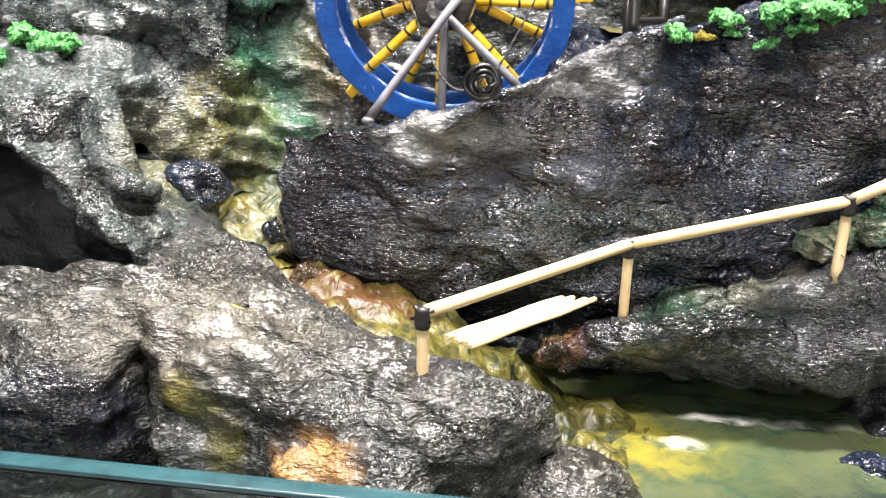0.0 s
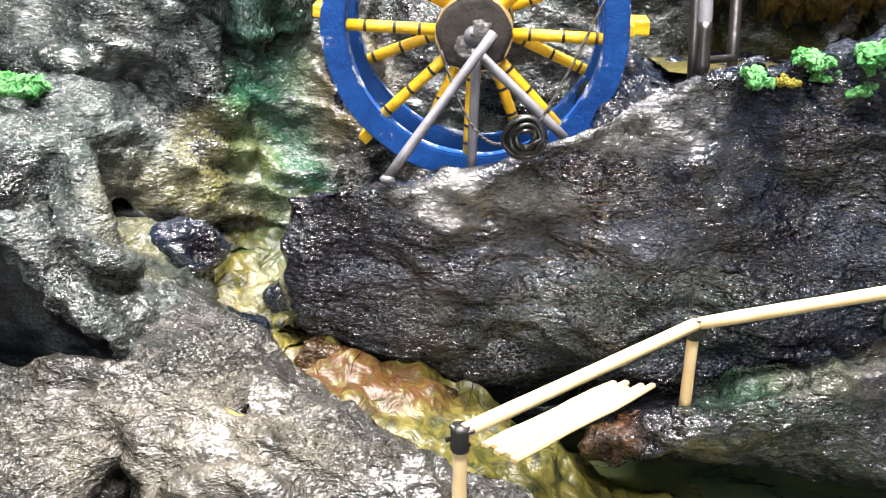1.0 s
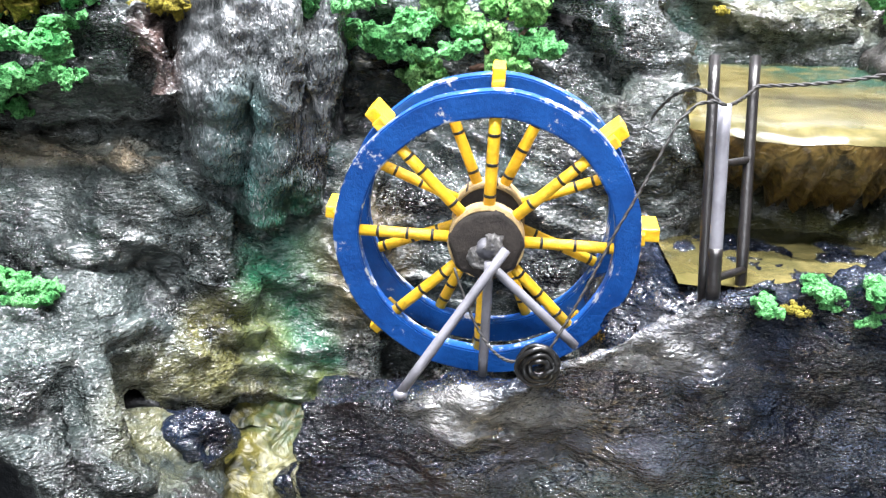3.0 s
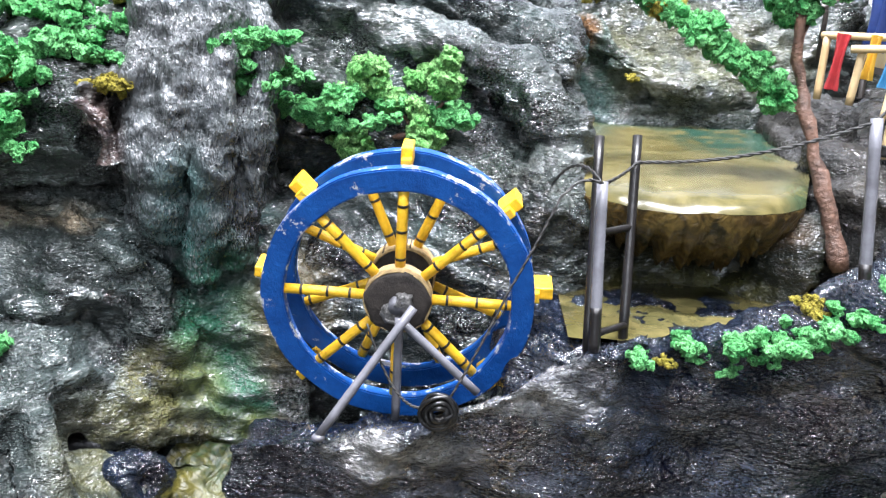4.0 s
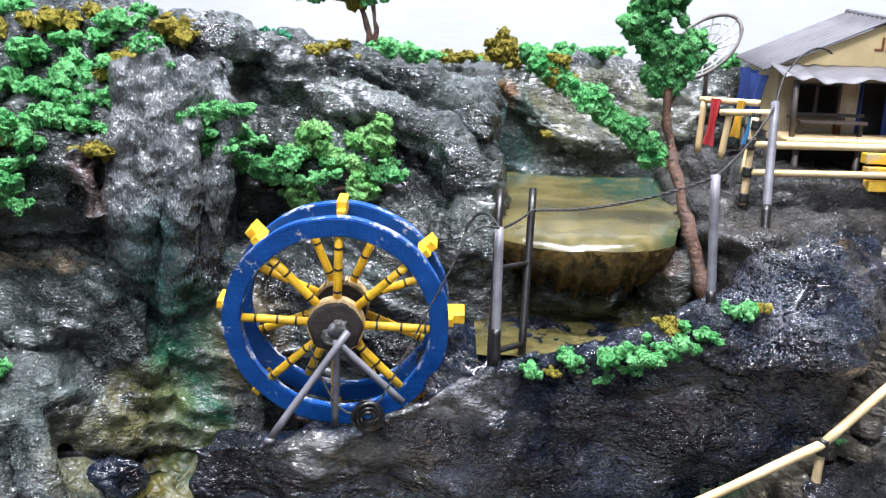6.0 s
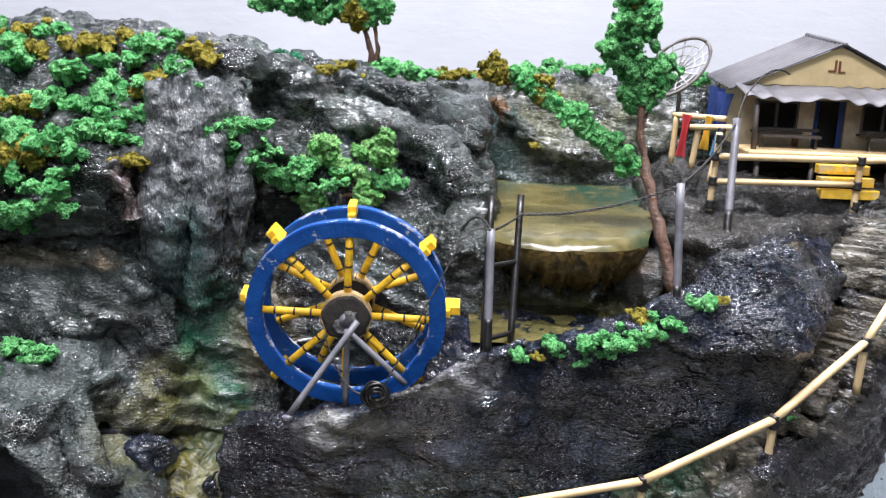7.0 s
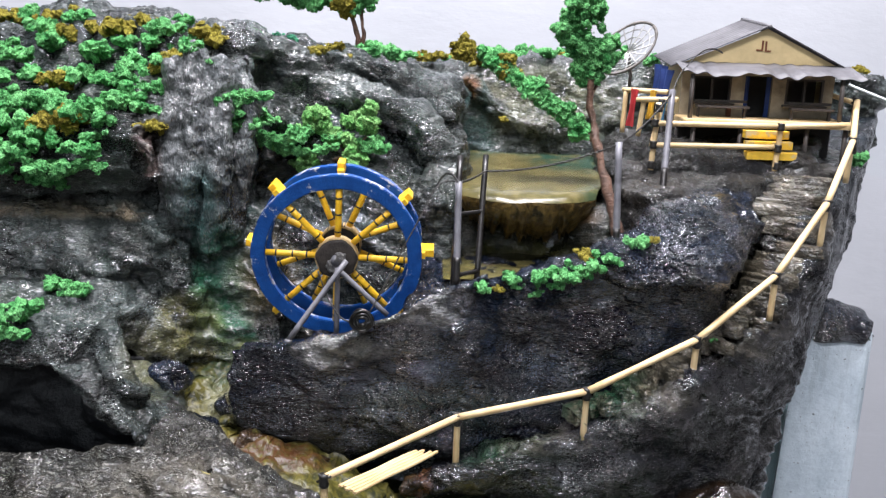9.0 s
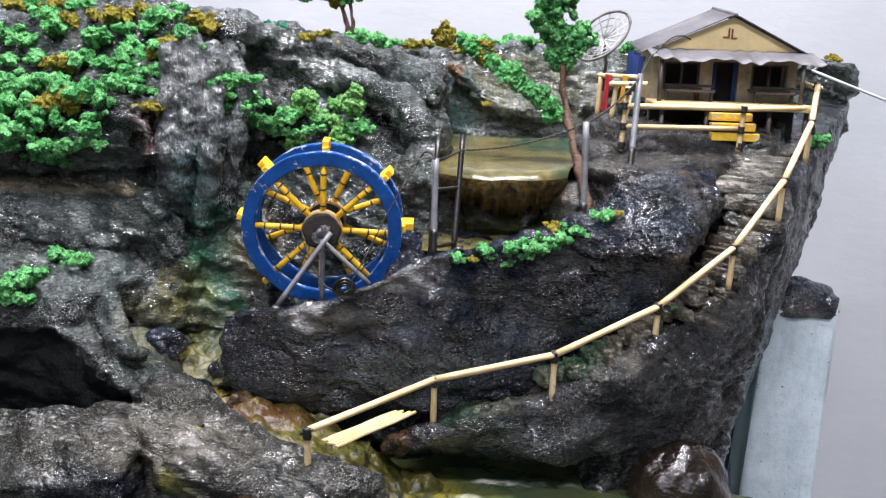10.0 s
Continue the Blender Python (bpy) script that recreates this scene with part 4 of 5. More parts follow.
boulder("boulder", (.102, .472, .284), (.014, .008, .006), M_ORANGE, "rust brown stone at the foot of the ridge", 10, 4, .6)
boulder("boulder", (.001, .464, .318), (.014, .011, .012), M_FRONT, "grey brushed stone lump beside the stream", 21, 3, .3)
boulder("boulder", (.044, .497, .312), (.008, .007, .008), M_RIDGE, "small dark stone in the stream", 22, 3, .3)
boulder("boulder", (.056, .553, .388), (.0065, .008, .022), M_RIDGE, "dark wet stone beside the green fall", 12, 3, .3)
boulder("boulder", (.300, .440, .236), (.012, .010, .010), M_RIDGE, "black stone standing in the pool", 14, 3, .3)
boulder("boulder", (.175, .470, .270), (.009, .006, .007), M_ORANGE, "rust brown stone under the footbridge", 15, 4, .6)


def column_material():
    k = Mat("white_washed_foam", rough=0.6)
    body = k.mix(k.ramp(k.noise(20, 6, 0.7), [(0.35, 0.0), (0.65, 1.0)]), (0.42, 0.50, 0.56), (0.62, 0.70, 0.76))
    streak = k.noise(60, 5, 0.6, k.scaled(k.geo, 1, 1, 0.12))
    body = k.mix(k.ramp(streak, [(0.55, 0.0), (0.7, 0.6)]), body, (0.3, 0.36, 0.4))
    k.colour(k.mix(k.ramp(k.noise(240, 3), [(0.68, 0.0), (0.71, 1.0)]), body, (0.05, 0.05, 0.05)))
    k.bump(k.noise(160, 5), 0.002, 0.6)
    return k.m


column = empty("white_column", (.556, .71, -.36), "whitewashed foam column with a black rock cap", "column")
o = Vector(column.location)
bm = block(-.044, .029, -.022, .022, 0, .677, .006)
part("shaft", bm, column_material(), column)
bm = bmesh.new()
bmesh.ops.create_icosphere(bm, subdivisions=4, radius=1.0)
for v in bm.verts:
    q = v.co.copy()
    v.co = Vector((-.004 + max(-.032, min(.033, q.x * .048)), q.y * .026, .671 + max(-.006, q.z * .027 * (1 - .25 * q.x)))) + q * .003 * noise.fractal(q * 3, 1, 2, 4)
part("cap", bm, M_RIDGE, column, "black rough rock cap")

M_BLUEPAINT = plain("dark_blue_tank_paint", (0.015, 0.03, 0.09), 0.35, 0.3, 30, 0.0005)
tagged(part("tank_side_panel", block(.450, .535, .715, .745, -.36, .25, .002), M_BLUEPAINT), "dark blue painted tank side panel", "tank panel", "", "structure")
gl = part("fall_pane", block(-.012, .002, -.002, .002, 0, .65, .0006), M_GLASS)
gl.location, gl.rotation_euler = (.490, .690, -.36), (0, radians(2.0), radians(-14))
tagged(gl, "greenish clear glass strip beside the white column", "glass pane")
gl = part("tank_front_glass", block(-.36, .42, -.0035, .0035, -.36, .2705, .0008), M_GLASS)
gl.location, gl.rotation_euler = (0, .3515, 0), (0, 0, radians(-2.9))
tagged(gl, "front tank glass with a teal polished edge", "tank glass")
part("polished_edge", block(-.36, .42, -.0037, .0037, .2708, .2728, .0006), plain("teal_glass_edge", (0.012, 0.040, 0.046), 0.25, 0.3, 60, 0), gl, "teal polished glass edge")
bm = bmesh.new()
hull(bm, (.512, .648, .5345), (.64, .662, .492), (.64, .668, .438), (.500, .652, .474), (.512, .6505, .5345), (.64, .6645, .492), (.64, .6705, .438), (.500, .6545, .474))
M_CLEAR = Mat("clear_acrylic", rough=0.02)
M_CLEAR.b.inputs["Transmission Weight"].default_value = 1.0
M_CLEAR.b.inputs["IOR"].default_value = 1.03
M_CLEAR.b.inputs["Base Color"].default_value = (0.98, 1.0, 1.0, 1)
guard = tagged(part("clear_guard", bm, M_CLEAR.m, smooth=False), "clear acrylic guard sheet beside the house", "acrylic sheet")
part("polished_edge", tube([(.512, .649, .5355), (.576, .656, .5142), (.640, .663, .4930)], .0012, 6), plain("pale_acrylic_edge", (0.42, 0.45, 0.46), 0.3, 0.15, 60, 0), guard, "pale polished acrylic edge")

# ---- the stilt house ----
M_CREAM = plain("cream_card_wall", (0.56, 0.44, 0.23), 0.6, 0.15, 60, 0.0006)
M_WALLBOARD = plain("weathered_board_wall", (0.34, 0.29, 0.21), 0.6, 0.45, 60, 0.0006)
M_TIN = plain("grey_tin_sheet", (0.085, 0.083, 0.09), 0.55, 0.3, 45, 0.0004, 0.0)
M_FRAME = plain("dark_timber", (0.055, 0.046, 0.042), 0.5, 0.5, 90)
M_DECK = plain("pale_deck_board", (0.56, 0.42, 0.22), 0.5, 0.25, 90, 0.0006)
M_INSIDE = plain("room_shade", (0.03, 0.028, 0.027), 0.7, 0.3, 60)
M_NAVY = plain("navy_cloth", (0.012, 0.035, 0.16), 0.7, 0.3, 120)
M_SKY = plain("light_blue_cloth", (0.05, 0.22, 0.42), 0.7, 0.3, 120)
M_RED = plain("red_cloth", (0.38, 0.025, 0.03), 0.7, 0.3, 120)
M_GOLD = plain("yellow_cloth", (0.62, 0.36, 0.03), 0.7, 0.3, 120)
M_STEPY = chipped("yellow_step_paint", (0.66, 0.42, 0.04), (0.5, 0.38, 0.2), 120, 0.55)
M_SIGN = plain("brown_sign", (0.16, 0.05, 0.02), 0.6)

house = empty("stilt_house", (.437, .645, .507), "small cream stilt house with corrugated grey roof and porch", "house")
house.rotation_euler = (0, 0, radians(-3))
W, D, HW, PK, GX = .060, .064, .0405, .0708, .003


def panel(boxes, name, mat, label="", bevel=.0003, parent=house):
    bm = bmesh.new()
    for b in boxes:
        block(*b, bevel, bm)
    return part(name, bm, mat, parent, label, smooth=False)


front = [(-W, -.0505, 0, .002, 0, HW), (-.0205, -.0115, 0, .002, 0, HW), (.0130, .0225, 0, .002, 0, HW), (.0520, W, 0, .002, 0, HW),
         (-.0505, -.0205, 0, .002, 0, .0118), (-.0505, -.0205, 0, .002, .0318, HW), (-.0115, .0130, 0, .002, .0330, HW), (.0225, .0520, 0, .002, 0, .0118), (.0225, .0520, 0, .002, .0318, HW)]
for b in front:
    panel([b], "wall_board", M_WALLBOARD, "weathered cream wall board", 0)
panel([(-W, -W + .002, .0021, D, 0, HW)], "side_wall", M_CREAM)
panel([(W - .002, W, .0021, D, 0, HW)], "side_wall", M_CREAM)
panel([(-W + .002, W - .002, D - .002, D, 0, HW)], "back_wall", M_CREAM)
# Added board behind the openings, coloured as the room's own darkness.
panel([(-W + .003, W - .003, .030, .032, 0, HW)], "room_shade_board", M_INSIDE, "added dark board standing in for the unlit room")
panel([(-W, W, .001, D, -.004, 0)], "house_floor", M_FRAME)
bm = bmesh.new()
hull(bm, (-W - .006, -.001, HW - .001), (W + .006, -.001, HW - .001), (GX, -.001, PK - .001), (-W - .006, .001, HW - .001), (W + .006, .001, HW - .001), (GX, .001, PK - .001))
part("gable", bm, M_CREAM, house, "plain cream gable board", smooth=False)
panel([(-.0005, .0008, -.0018, -.0009, .0535, .0608), (.0022, .0035, -.0018, -.0009, .0528, .0602), (-.0045, .0008, -.0018, -.0009, .0528, .0539), (.0022, .0070, -.0018, -.0009, .0522, .0533)],
      "gable_mark", M_SIGN, "small brown bars on the gable", 0)
for x0, x1 in ((-.0505, -.0205), (.0225, .0520)):
    win = panel([(x0, x0 + .0016, -.0008, .0026, .0118, .0318), (x1 - .0016, x1, -.0008, .0026, .0118, .0318), (x0 + .0016, x1 - .0016, -.0008, .0026, .0118, .0133),
                 (x0 + .0016, x1 - .0016, -.0008, .0026, .0303, .0318)], "window_frame", M_FRAME, "dark timber window frame", 0)
    panel([((x0 + x1) / 2 - .001, (x0 + x1) / 2 + .001, -.0006, .0022, .0133, .0297)], "mullion", M_FRAME, "", 0, win)
    panel([(x0 - .002, x1 + .002, -.007, 0, .0098, .0114)], "window_ledge", M_FRAME, "", .0002, win)
for x in (-.0115, .0115):
    panel([(x, x + .0015, -.0008, .0026, 0, .0330)], "door_jamb", M_WALLBOARD, "", 0)


def cloth(x0, x1, y, z0, z1, amp, waves, seed, pinch=0.0):
    bm = bmesh.new()
    nx, nz = 14, 10
    for off in (0, .0007):
        g = [[bm.verts.new((x0 + (x1 - x0) * (.5 + (i / nx - .5) * (1 - pinch * math.sin(j / nz * math.pi))), y + off + amp * math.sin(waves * i / nx * math.tau + seed + j * .12), z1 + (z0 - z1) * j / nz)) for i in range(nx + 1)] for j in range(nz + 1)]
        for a, b in zip(g, g[1:]):
            for i in range(nx):
                bm.faces.new((a[i], a[i + 1], b[i + 1], b[i]) if off else (a[i], b[i], b[i + 1], a[i + 1]))
    bmesh.ops.remove_doubles(bm, verts=bm.verts, dist=.00001)
    return bm


panel([(.0078, .0112, .0022, .0034, 0, .0325)], "door_leaf", M_NAVY, "navy blue door leaf", 0)
part("door_curtain", cloth(-.0098, -.0052, .004, .002, .0325, .0006, 2, 0), M_NAVY, house, "navy blue door curtain drawn aside")


def tin(x0, x1, n, f, thick=.0009):
    """A corrugated sheet: waves along x, f(x, v) gives y, z for v from 0 to 1."""
    bm = bmesh.new()
    rows = [[], []]
    for i in range(n * 8 + 1):
        x = x0 + (x1 - x0) * i / (n * 8)
        w = .0007 * math.sin(i / 8 * math.tau)
        for lay, dz in ((0, 0), (1, -thick)):
            rows[lay].append([bm.verts.new(f(x, v, w + dz)) for v in (0, .33, .66, 1)])
    for lay in rows:
        for a, b in zip(lay, lay[1:]):
            for k in range(3):
                bm.faces.new((a[k], b[k], b[k + 1], a[k + 1]))
    for k in (0, 3):
        for i in range(n * 8):
            bm.faces.new((rows[0][i][k], rows[0][i + 1][k], rows[1][i + 1][k], rows[1][i][k]))
    bmesh.ops.recalc_face_normals(bm, faces=bm.faces)
    return bm


for sgn in (-1, 1):
    part("roof_sheet", tin(-.005, D + .008, 10, lambda y, v, w: (GX + sgn * v * (W + .010 - sgn * GX), y, PK + .0012 - v * .0325 + w + max(0, y) * .10)), M_TIN, house, "grey corrugated roof sheet")
part("ridge_cap", tube([(GX, -.006, PK + .0005), (GX, D + .008, PK + .0012 + .0072)], .0017, 8), M_TIN, house)
part("awning", tin(-W - .007, W + .010, 11, lambda x, v, w: (x, -.001 - v * .036, HW + .0025 - v * (.0085 + .0014 * math.sin(x * 130) + .0008 * math.sin(x * 410)) + w * (.5 + .4 * math.sin(x * 90)))), M_TIN, house, "wavy grey tin porch awning")
part("deck", block(-W - .004, W + .001, -.042, .0, -.0038, 0, .0005), M_DECK, house, "pale bamboo porch deck", smooth=False)
for k in range(5):
    part("deck_board", tube([(-W - .004, -.040 + k * .009, .0002), (W + .002, -.040 + k * .009, .0002)], .0010, 8), M_BAMBOO, house)
for x, y in ((-W + .004, -.036), (W - .001, -.036), (-.02, -.036), (.03, -.036), (-W + .004, .02), (W - .004, .02), (W - .004, .08), (-W + .004, .08)):
    part("stilt", tube([(x, y, -.0045), (x, y, -.045)], .0019, 8), M_FRAME, house)
for x in (-W + .001, W - .006):
    part("porch_post", tube([(x, -.034, 0), (x, -.032, .034)], .0018, 8), M_FRAME, house, "dark porch post")
# Added black panel: stands in for the shadow under the deck, no real board.
panel([(-W, W, -.004, -.002, -.045, -.0045)], "under_deck_shade", plain("deck_shade_black", (0.008, 0.008, 0.009), 0.7, 0.4, 60), "added black panel standing in for the shade below the house floor", 0)
for x0, x1 in ((-.052, -.012), (.020, .053)):
    bench = panel([(x0, x1, -.026, -.019, .0085, .0104)], "bench_seat", M_FRAME, "dark timber porch bench", .0003)
    panel([(x0, x1, -.0188, -.0176, .0125, .0146)], "bench_back", M_FRAME, "", .0002, bench)
    for x in (x0 + .002, x1 - .002):
        panel([(x - .0009, x + .0009, -.022, -.0188, 0, .0085)], "bench_leg", M_FRAME, "", 0, bench)
panel([(-.024, -.0205, -.0065, -.003, .001, .0085)], "red_post", M_SIGN, "", 0)

steps = empty("house_steps", (.432, .594, .474), "three yellow painted plank steps up to the porch", "steps")
for k, (z, y, w) in enumerate(((.498, .601, .0165), (.4905, .597, .0175), (.483, .593, .0190))):
    x = .4315 + .001 * k
    panel([(x - w - .432, x + w - .432, y - .004 - .594, y + .004 - .594, z - .474 - .003, z - .474 + .003)], "tread", M_STEPY, "", .0005, steps)
for x in (-.010, .010):
    panel([(x - .001, x + .001, -.002, .003, -.006, .006)], "stringer", M_FRAME, "", 0, steps)

fence = empty("porch_fence", (.343, .588, .474), "bamboo stick fence with black lashings before the porch", "fence")
for a, b, nm in (((.343, .588, .470), (.346, .592, .520), "post"), ((.436, .588, .470), (.438, .590, .508), "post"), ((.345, .588, .505), (.437, .589, .5055), "bar"),
                 ((.345, .588, .489), (.434, .589, .490), "bar"), ((.437, .589, .5052), (.496, .603, .507), "bar")):
    stick(nm, a, b, .0021, M_BAMBOO, fence)
for x, z in ((.3435, .505), (.3435, .489), (.437, .505), (.4365, .489), (.343, .474), (.437, .476), (.3455, .516)):
    stick("lashing", (x, .588, z - .0028), (x + .0003, .5882, z + .0028), .0028, M_BLACK, fence)

fence2 = empty("side_fence", (.50, .63, .49), "bamboo stick side rail beside the porch", "fence")
stick("bar", (.497, .655, .528), (.508, .622, .522), .002, M_BAMBOO, fence2)
stick("bar", (.494, .640, .508), (.505, .618, .503), .002, M_BAMBOO, fence2)
stick("lashing", (.506, .620, .500), (.507, .621, .507), .0027, M_BLACK, fence2)
stick("lashing", (.4885, .579, .488), (.4885, .579, .494), .0028, M_BLACK, fence2)

rack = empty("drying_rack", (.350, .63, .488), "bamboo drying rack with cloths hung over it", "drying rack")
for a, b in (((.336, .672, .525), (.364, .640, .5255)), ((.341, .642, .519), (.368, .622, .521)), ((.344, .642, .490), (.3465, .641, .519)), ((.346, .603, .486), (.354, .612, .520)), ((.337, .67, .49), (.338, .67, .525))):
    stick("pole", a, b, .0021, M_BAMBOO, rack)
stick("lashing", (.3525, .611, .515), (.3535, .612, .521), .0028, M_BLACK, rack)


def hung(name, x, y, turn, w, z0, z1, mat, label, seed):
    ob = part(name, cloth(-w / 2, w / 2, 0, z0 - z1, 0, .0012, 1.6, seed, .3), mat)
    ob.location, ob.rotation_euler = (x, y, z1), (0, radians(6), radians(turn))
    return tagged(ob, label, "cloth")


hung("cloth", .3425, .659, -48, .009, .496, .5265, M_RED, "red cloth hanging on the drying rack", 1)
hung("cloth", .3545, .646, -48, .007, .503, .5265, M_GOLD, "yellow cloth hanging on the drying rack", 2)
hung("cloth", .3585, .630, -38, .008, .500, .522, M_SKY, "light blue cloth hanging on the drying rack", 3)
hung("cloth", .3645, .668, -70, .016, .517, .546, M_NAVY, "navy blue cloth hung at the house side", 4)
hung("cloth", .3655, .650, -50, .012, .517, .543, M_NAVY, "navy blue cloth hung at the house side", 5)

dish = empty("satellite_dish", (.347, .705, .52), "wire mesh satellite dish on a grey stick", "dish")
o = Vector(dish.location)
m = Matrix.Translation((.343 - o.x, .70 - o.y, .557 - o.z)) @ Matrix.Rotation(radians(-42), 4, "Y") @ Matrix.Rotation(radians(60), 4, "X") @ Matrix.Diagonal((1.4, .85, 1.2, 1))
circ = lambda r, z: [m @ Vector((r * math.cos(a), r * math.sin(a), z)) for a in (k * math.tau / 28 for k in range(29))]
M_WIRE = plain("pale_wire", (0.42, 0.42, 0.41), 0.4, 0.4, 200, 0.0003, 0.0)
part("rim", tube(circ(.020, .004), .0013, 6, 1.0, None, .25, 3), plain("grey_brown_rim", (0.11, 0.10, 0.09), 0.6, 0.5, 150), dish, "rough grey brown rim")
for r, z in ((.006, -.002), (.0105, -.001), (.0155, .0015)):
    part("wire_ring", tube(circ(r, z), .0006, 5), M_WIRE, dish)
for k in range(15):
    a = k * math.tau / 15
    part("wire_rib", tube([m @ Vector((r * math.cos(a), r * math.sin(a), z)) for r, z in ((0, -.003), (.010, -.001), (.020, .004))], .0006, 5), M_WIRE, dish)
part("mast", tube([(0, 0, -.01), (.001, 0, .015), m @ Vector((0, 0, -.003))], .0016, 8), M_FRAME, dish)


# ---- foam foliage ----
def foam_material(name, a, b):
    k = Mat(name, rough=0.85, spec=0.15)
    pore = k.noise(900, 4, 0.75)
    soft = k.mix(k.ramp(k.noise(110, 5, 0.75), [(0.36, 0.0), (0.64, 1.0)]), k.mix(k.rand(), a, tuple(v * 0.75 for v in a)), b)
    k.colour(k.mix(k.ramp(pore, [(0.38, 1.0), (0.54, 0.0)]), soft, tuple(v * 0.3 for v in a)))
    k.bump(pore, 0.0020, 1.0)
    return k.m


FOAM = {"GREEN_FOAM": foam_material("green_foam", (0.044, 0.27, 0.066), (0.26, 0.66, 0.25)), "OLIVE_FOAM": foam_material("olive_foam", (0.17, 0.14, 0.015), (0.36, 0.31, 0.05)),
        "LIME_FOAM": foam_material("lime_foam", (0.10, 0.36, 0.08), (0.36, 0.64, 0.24)), "PALE_FOAM": foam_material("pale_foam", (0.02, 0.2, 0.1), (0.1, 0.38, 0.22))}
CRUMB = []
for sub in (1, 2, 3):
    bm = bmesh.new()
    bmesh.ops.create_icosphere(bm, subdivisions=max(1, int(sub)), radius=1.0)
    CRUMB.append(([v.co.copy() for v in bm.verts], [tuple(v.index for v in f.verts) for f in bm.faces]))
    bm.free()

GRAIN = ([Vector(v) for v in ((1, 0, 0), (-1, 0, 0), (0, 1, 0), (0, -1, 0), (0, 0, 1), (0, 0, -1))],
         [(0, 2, 4), (2, 1, 4), (1, 3, 4), (3, 0, 4), (2, 0, 5), (1, 2, 5), (3, 1, 5), (0, 3, 5)])


def crumbs(spots, seed, level=1, grains=18):
    """One spongy mass of torn foam lumps with ragged crumbs on them; spots are (centre, radius)."""
    rr = random.Random(seed)
    vs, fs = [], []
    base, faces = CRUMB[level]
    for c, r in spots:
        o = len(vs)
        c = Vector(c)
        q = Euler((rr.uniform(0, 6), rr.uniform(0, 6), rr.uniform(0, 6))).to_matrix()
        off = Vector((rr.uniform(0, 50), rr.uniform(0, 50), rr.uniform(0, 50)))
        for v in base:
            w = q @ v
            k = 1 + .7 * noise.noise(w * 1.4 + off) + .5 * noise.noise(w * 3.7 + off) + .16 * rr.uniform(-1, 1)
            vs.append(c + w * r * max(.25, k))
        fs += [tuple(o + k for k in f) for f in faces]
        for _ in range(grains):
            u = Vector((rr.gauss(0, 1), rr.gauss(0, 1), rr.gauss(0, 1))).normalized()
            o, at, size = len(vs), c + u * r * rr.uniform(.8, 1.3), r * rr.uniform(.09, .21)
            q = Euler((rr.uniform(0, 6), rr.uniform(0, 6), rr.uniform(0, 6))).to_matrix()
            vs += [at + (q @ v) * size * rr.uniform(.5, 1.5) for v in GRAIN[0]]
            fs += [tuple(o + k for k in f) for f in GRAIN[1]]
    me = bpy.data.meshes.new("foam")
    me.from_pydata(vs, [], fs)
    return me


def lumps(seed, n=12, per=2, flat=.55):
    rr = random.Random(seed)
    spots = []
    for _ in range(n):
        a, h = rr.uniform(0, math.tau), rr.uniform(-.2, .7)
        d = rr.uniform(.05, .95)
        c = Vector((d * math.cos(a), d * math.sin(a), h * flat * (1.15 - .5 * d)))
        big = rr.uniform(.17, .34)
        spots.append((c, big))
        for _ in range(per):
            u = Vector((rr.gauss(0, 1), rr.gauss(0, 1), rr.gauss(0, 1))).normalized()
            spots.append((c + u * big * rr.uniform(.7, 1.15), big * rr.uniform(.3, .6)))
    return spots


BUSH = {}
for col in FOAM:
    for k in range(6):
        me = crumbs(lumps(k * 17 + len(col)), k, 1, 16)
        me.materials.append(FOAM[col])
        BUSH[col, k] = me


def bush(col, x, y, z, r, i, label):
    rr = random.Random(i * 7 + int(x * 9000))
    ob = new("bush", BUSH[col, rr.randrange(6)])
    ob.location = (x, y, z)
    ob.rotation_euler = (rr.uniform(-.3, .3), rr.uniform(-.3, .3), rr.uniform(0, 6.2))
    s = r * rr.uniform(1.35, 1.65)
    ob.scale = (s, s * rr.uniform(.85, 1.1), s * rr.uniform(.8, 1.05))
    return tagged(ob, label, "bush", "foam bushes")


for i, (x, y, z, r) in enumerate([(-0.107, 0.593, 0.558, 0.0099), (-0.086, 0.617, 0.566, 0.0090), (-0.016, 0.593, 0.561, 0.0113), (-0.028, 0.560, 0.535, 0.0091), (-0.053, 0.572, 0.542, 0.0121), (0.025, 0.548, 0.540, 0.0031), (-0.021, 0.550, 0.518, 0.0116), (-0.003, 0.553, 0.519, 0.0062), (-0.003, 0.536, 0.506, 0.0061), (-0.016, 0.535, 0.507, 0.0087), (-0.034, 0.533, 0.511, 0.0105), (-0.054, 0.528, 0.506, 0.0115), (-0.093, 0.533, 0.509, 0.0100), (-0.101, 0.515, 0.494, 0.0116), (-0.084, 0.512, 0.491, 0.0097), (-0.087, 0.498, 0.480, 0.0095), (-0.074, 0.503, 0.471, 0.0095), (-0.045, 0.500, 0.481, 0.0102), (-0.060, 0.510, 0.467, 0.0096), (-0.079, 0.527, 0.457, 0.0090), (-0.041, 0.522, 0.491, 0.0096), (-0.111, 0.535, 0.512, 0.0092)]):
    bush("GREEN_FOAM", x, y, z, r, i + 0, "bright green foam bush clinging to the rock")
